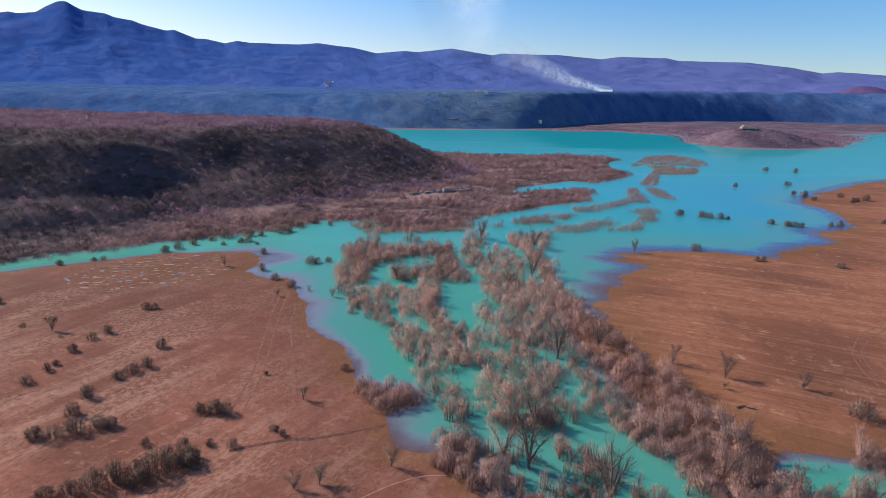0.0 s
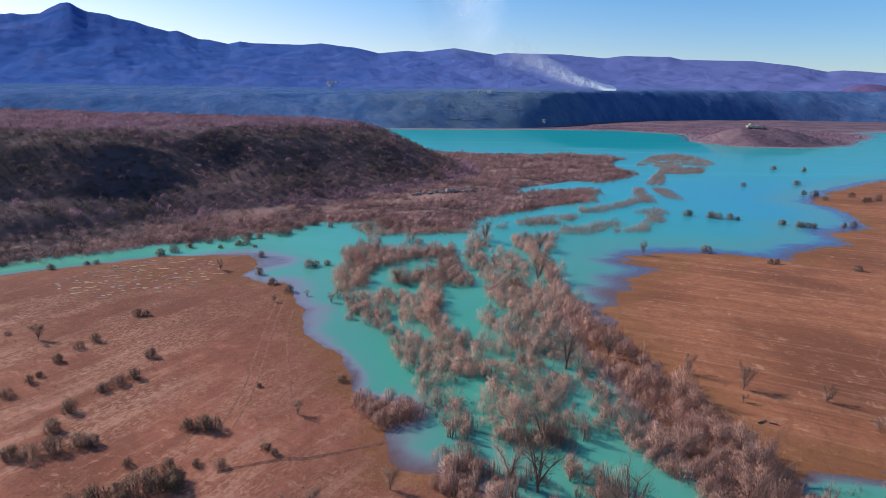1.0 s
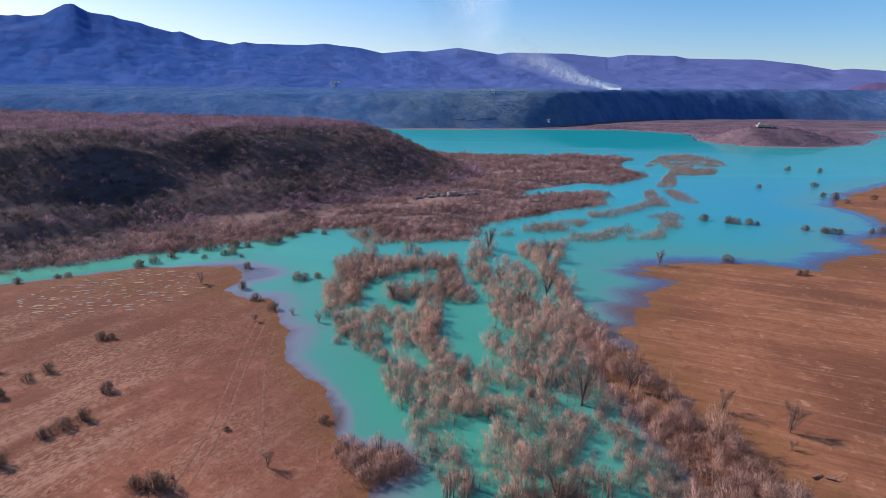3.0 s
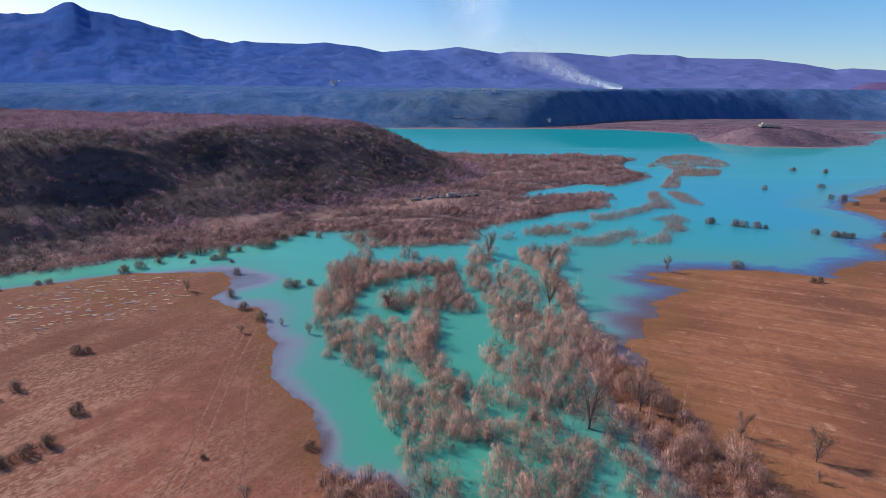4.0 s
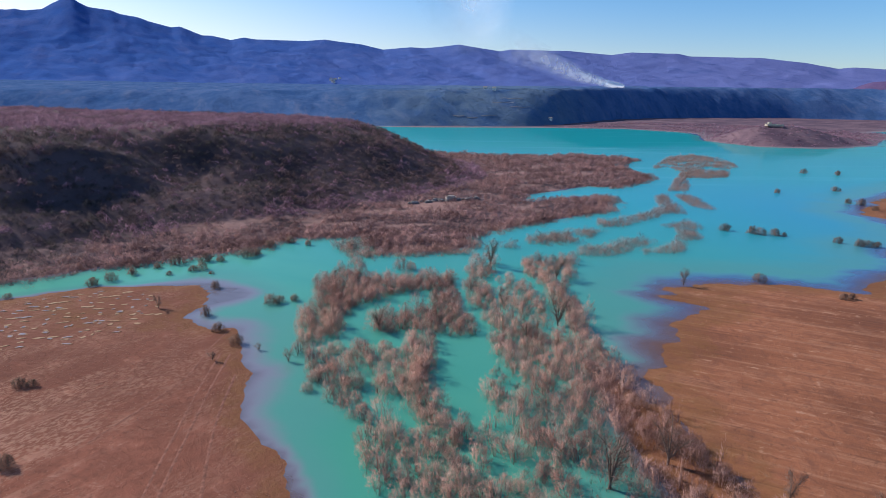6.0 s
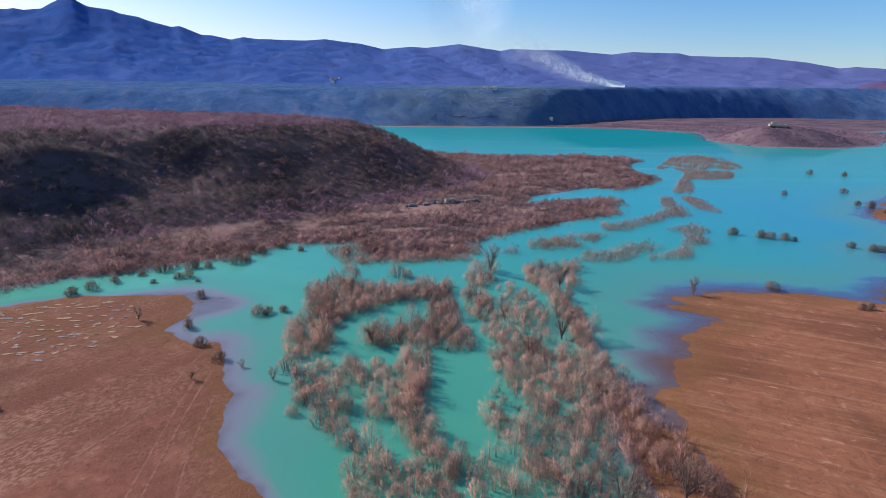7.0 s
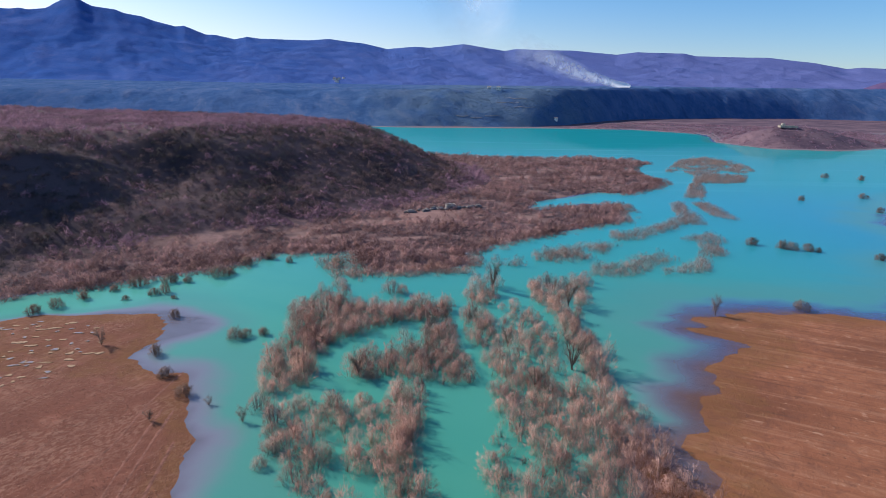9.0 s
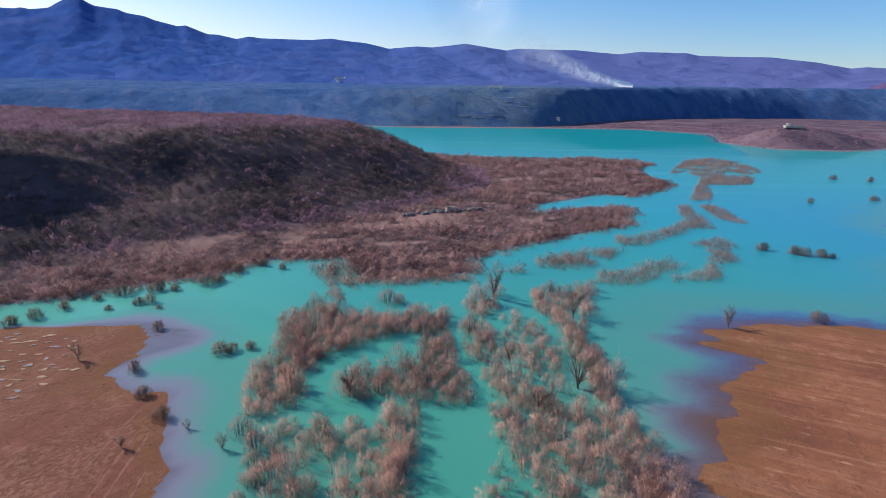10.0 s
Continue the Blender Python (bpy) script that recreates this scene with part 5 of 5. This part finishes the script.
def fort(x, y):
    root = tagged(new("ruined_fort"), "pale ruined stone fort on the top of the islet", "ruin")
    for px, py, rz, ln, h in ((0, -5, 0, 16, 2.6), (0, 5, 0, 16, 2.2), (-8, 0, 90, 10, 2.8), (8, 0, 90, 10, 2.0), (3, 0, 90, 8, 2.4)):
        wall_of_stones("wall", ln, h, 0.9, root, STONE, 4).matrix_basis = pose(px, py, 0, 0, 0, rz)
    bm = bmesh.new()
    bmesh.ops.create_cone(bm, cap_ends=True, segments=12, radius1=2.4, radius2=2.1, depth=4.6, matrix=Matrix.Translation((-5.5, -2, 2.3)))
    part("tower", bm, STONE, root, "broken round stone tower")
    root.matrix_basis = pose(x, y, ground_at(x, y) - 0.2, 0, 0, -12)


fort(331, 701)
PLASTER = plain_material("white_plaster", (0.620, 0.600, 0.570), (0.780, 0.760, 0.730), 1.0)
ROOF_TILE = plain_material("clay_roof", (0.260, 0.215, 0.205), (0.340, 0.285, 0.270), 0.8)
GLASS = plain_material("dark_window", (0.020, 0.025, 0.030), (0.040, 0.045, 0.050), 0.8, 0.2)


def house(x, y, z, turn, a, b, h):
    root = tagged(new("farmhouse"), "small white house with a greyish tiled roof", "house", "houses above the lake")
    bm = bmesh.new()
    block(bm, 0, 0, -3, a, b, h + 3)
    part("wall", bm, PLASTER, root)
    bm = bmesh.new()
    ring = [bm.verts.new(v) for v in ((-a / 2 - .4, -b / 2 - .4, h), (a / 2 + .4, -b / 2 - .4, h), (a / 2 + .4, b / 2 + .4, h), (-a / 2 - .4, b / 2 + .4, h))]
    top = [bm.verts.new((-a / 2 - .4, 0, h + b * .32)), bm.verts.new((a / 2 + .4, 0, h + b * .32))]
    for f in ((ring[0], ring[1], top[1], top[0]), (ring[2], ring[3], top[0], top[1]), (ring[1], ring[2], top[1]), (ring[3], ring[0], top[0]), tuple(ring[::-1])):
        bm.faces.new(f)
    part("roof", bm, ROOF_TILE, root)
    for k in (-0.28, 0.28):
        bm = bmesh.new()
        block(bm, k * a, -b / 2 - 0.03, h * 0.4, 1.1, 0.1, 1.3)
        part("window", bm, GLASS, root)
    root.matrix_basis = pose(x, y, z, 0, 0, turn)
    return root


def on_slope(height, az, tan, r0, r1):
    """The place on a slope that is seen at this azimuth and rise from over the lake."""
    r = np.linspace(r0, r1, 800)
    a = np.full_like(r, az)
    x, y = r * np.sin(np.radians(a)), r * np.cos(np.radians(a))
    z = height(a, r, x, y)
    k = int(np.argmin(np.abs(z - (43.8 + tan * r))))
    return x[k], y[k], z[k]


for az, tan, a in ((6.2, -0.0300, 6.5),):
    house(*on_slope(plateau_height, az, tan, 950, 1200), random.uniform(-20, 20), a, 4, 2.8)
for az, tan in ((0.6, 0.0165), (-0.3, 0.0172)):
    house(*on_slope(plateau_height, az, tan, 950, 1300), random.uniform(-20, 20), 7, 5, 5)
for k in range(9):
    house(*on_slope(mountain_height, -15.6 + random.uniform(-0.9, 1.1), random.uniform(0.022, 0.032), 2500, 3600), random.uniform(0, 90), 12, 9, 6)
ROAD_DUST = plain_material("pale_cutting", (0.150, 0.150, 0.180), (0.300, 0.280, 0.290), 4.0)
slope_xy = lambda x, y: plateau_height(np.degrees(np.arctan2(x, y)), np.hypot(x, y), x, y)
for a0, a1, tan, wide, label in ((-3.4, -2.3, -0.0275, 2.6, "pale road cut into the wooded scarp"), (-2.0, -0.9, -0.0300, 2.0, "pale road cut into the wooded scarp"), (-0.6, 0.8, -0.0262, 1.6, "pale road cut into the wooded scarp"),
                                 (0.4, 2.6, -0.0040, 1.5, "pale field terrace on the scarp"), (1.2, 3.4, 0.0030, 1.5, "pale field terrace on the scarp"), (2.2, 4.2, -0.0110, 1.3, "pale field terrace on the scarp")):
    cut = [on_slope(plateau_height, az, tan + 0.0006 * math.sin(az * 5), 930, 1200) for az in np.linspace(a0, a1, 6)]
    ribbon("hillside_road" if "road" in label else "terrace", [(c[0], c[1]) for c in cut], wide, ROAD_DUST, label, "road" if "road" in label else "terrace", 0.6, slope_xy)


# ---- smoke of a field fire ----
def smoke_material(name, size, low, high):
    s = Shader(name)
    d = cover(s, "thickness")
    puff = s.ramp(s.noise(size, 4, 0.58, None, 0.7), low, high)
    body, soft, clear = s.node("ShaderNodeBsdfDiffuse"), s.node("ShaderNodeBsdfTranslucent"), s.node("ShaderNodeBsdfTransparent")
    for n in (body, soft):
        n.inputs["Color"].default_value = (0.97, 0.97, 0.98, 1)
    both, out = s.node("ShaderNodeMixShader"), s.node("ShaderNodeMixShader")
    s.plug(body.outputs[0], both.inputs[1])
    s.plug(soft.outputs[0], both.inputs[2])
    both.inputs[0].default_value = 0.72
    s.plug(s.calc("MULTIPLY", d, s.calc("ADD", s.calc("MULTIPLY", puff, 0.9), 0.30)), out.inputs[0])
    s.plug(clear.outputs[0], out.inputs[1])
    s.plug(both.outputs[0], out.inputs[2])
    s.plug(out.outputs[0], s.tree.nodes["Material Output"].inputs["Surface"])
    s.tree.nodes.remove(s.bsdf)
    return s.mat


SMOKE, HAZE = smoke_material("white_smoke", 30, 0.36, 0.64), smoke_material("thin_smoke_haze", 110, 0.20, 0.80)
PLUME = [(13.0, 0.0262, 6, 2.0), (12.4, 0.0272, 11, 1.7), (11.6, 0.0292, 13, 1.1), (10.6, 0.0345, 16, 0.65), (8.9, 0.0425, 25, 0.46), (7.5, 0.0525, 32, 0.36), (6.1, 0.0640, 40, 0.28),
         (4.9, 0.0735, 46, 0.20), (3.0, 0.0840, 60, 0.11), (0.6, 0.0900, 80, 0.0)]
COLUMN = [(-0.4, 0.080, 90, 0.0), (-1.1, 0.105, 120, 0.18), (-2.0, 0.145, 150, 0.34), (-2.8, 0.190, 170, 0.30), (-3.4, 0.240, 190, 0.16)]
plume = tagged(new("smoke_plume"), "thin white smoke plume drifting from a field fire", "smoke")
for trail, layer in ((PLUME, 0), (PLUME, 1), (COLUMN, 0)):
    k = np.linspace(0, len(trail) - 1, 90)
    az, tn, wd, dn = (np.interp(k, range(len(trail)), [p[c] for p in trail]) for c in range(4))
    r = 1830 + 25 * layer
    path = np.stack([r * np.sin(np.radians(az)), r * np.cos(np.radians(az)), 43.8 + tn * r], 1)
    path[:, 2] += 5 * fbm(k * 10, k * 0 + layer * 50, 30, 95, 3) * np.minimum(wd, 40) / 40
    way = unit(np.gradient(path, axis=0))
    side = unit(np.cross(way, np.array([0, 1.0, 0])))
    v = np.linspace(-1, 1, 13)[:, None]
    px, py, pz = (path[None, :, c] + side[None, :, c] * v * wd[None] for c in range(3))
    py = py - (1 - v ** 2) * wd[None] * 0.6 * (1 - 2 * layer)
    ob = sheet("smoke_layer", px, py, pz, SMOKE if trail is PLUME else HAZE)
    dens = (1 - v ** 2) ** 1.5 * dn[None]
    ob.data.attributes.new("thickness", "FLOAT", "POINT").data.foreach_set("value", dens.astype(np.float32).ravel())
    ob.parent = plume

# driftwood
for x, y, turn, n in ((41.5, 75, 20, 1.5), (42.8, 74.6, -35, 1.1)):
    v, f = limbs(np.array([[-n / 2, 0, 0.1], [0.1, 0, 0.12]]), np.array([[n / 2, 0.15, 0.16], [0.7, 0.6, 0.4]]), np.array([0.13, 0.06]), np.array([0.07, 0.02]), 6)
    mesh = array_mesh("driftwood_log", v, f)
    mesh.materials.append(BARK)
    tagged(new("driftwood_log", mesh), "weathered driftwood log lying on the mud", "driftwood", "driftwood").matrix_basis = pose(x, y, ground_at(x, y) + 0.02, 0, 0, turn)
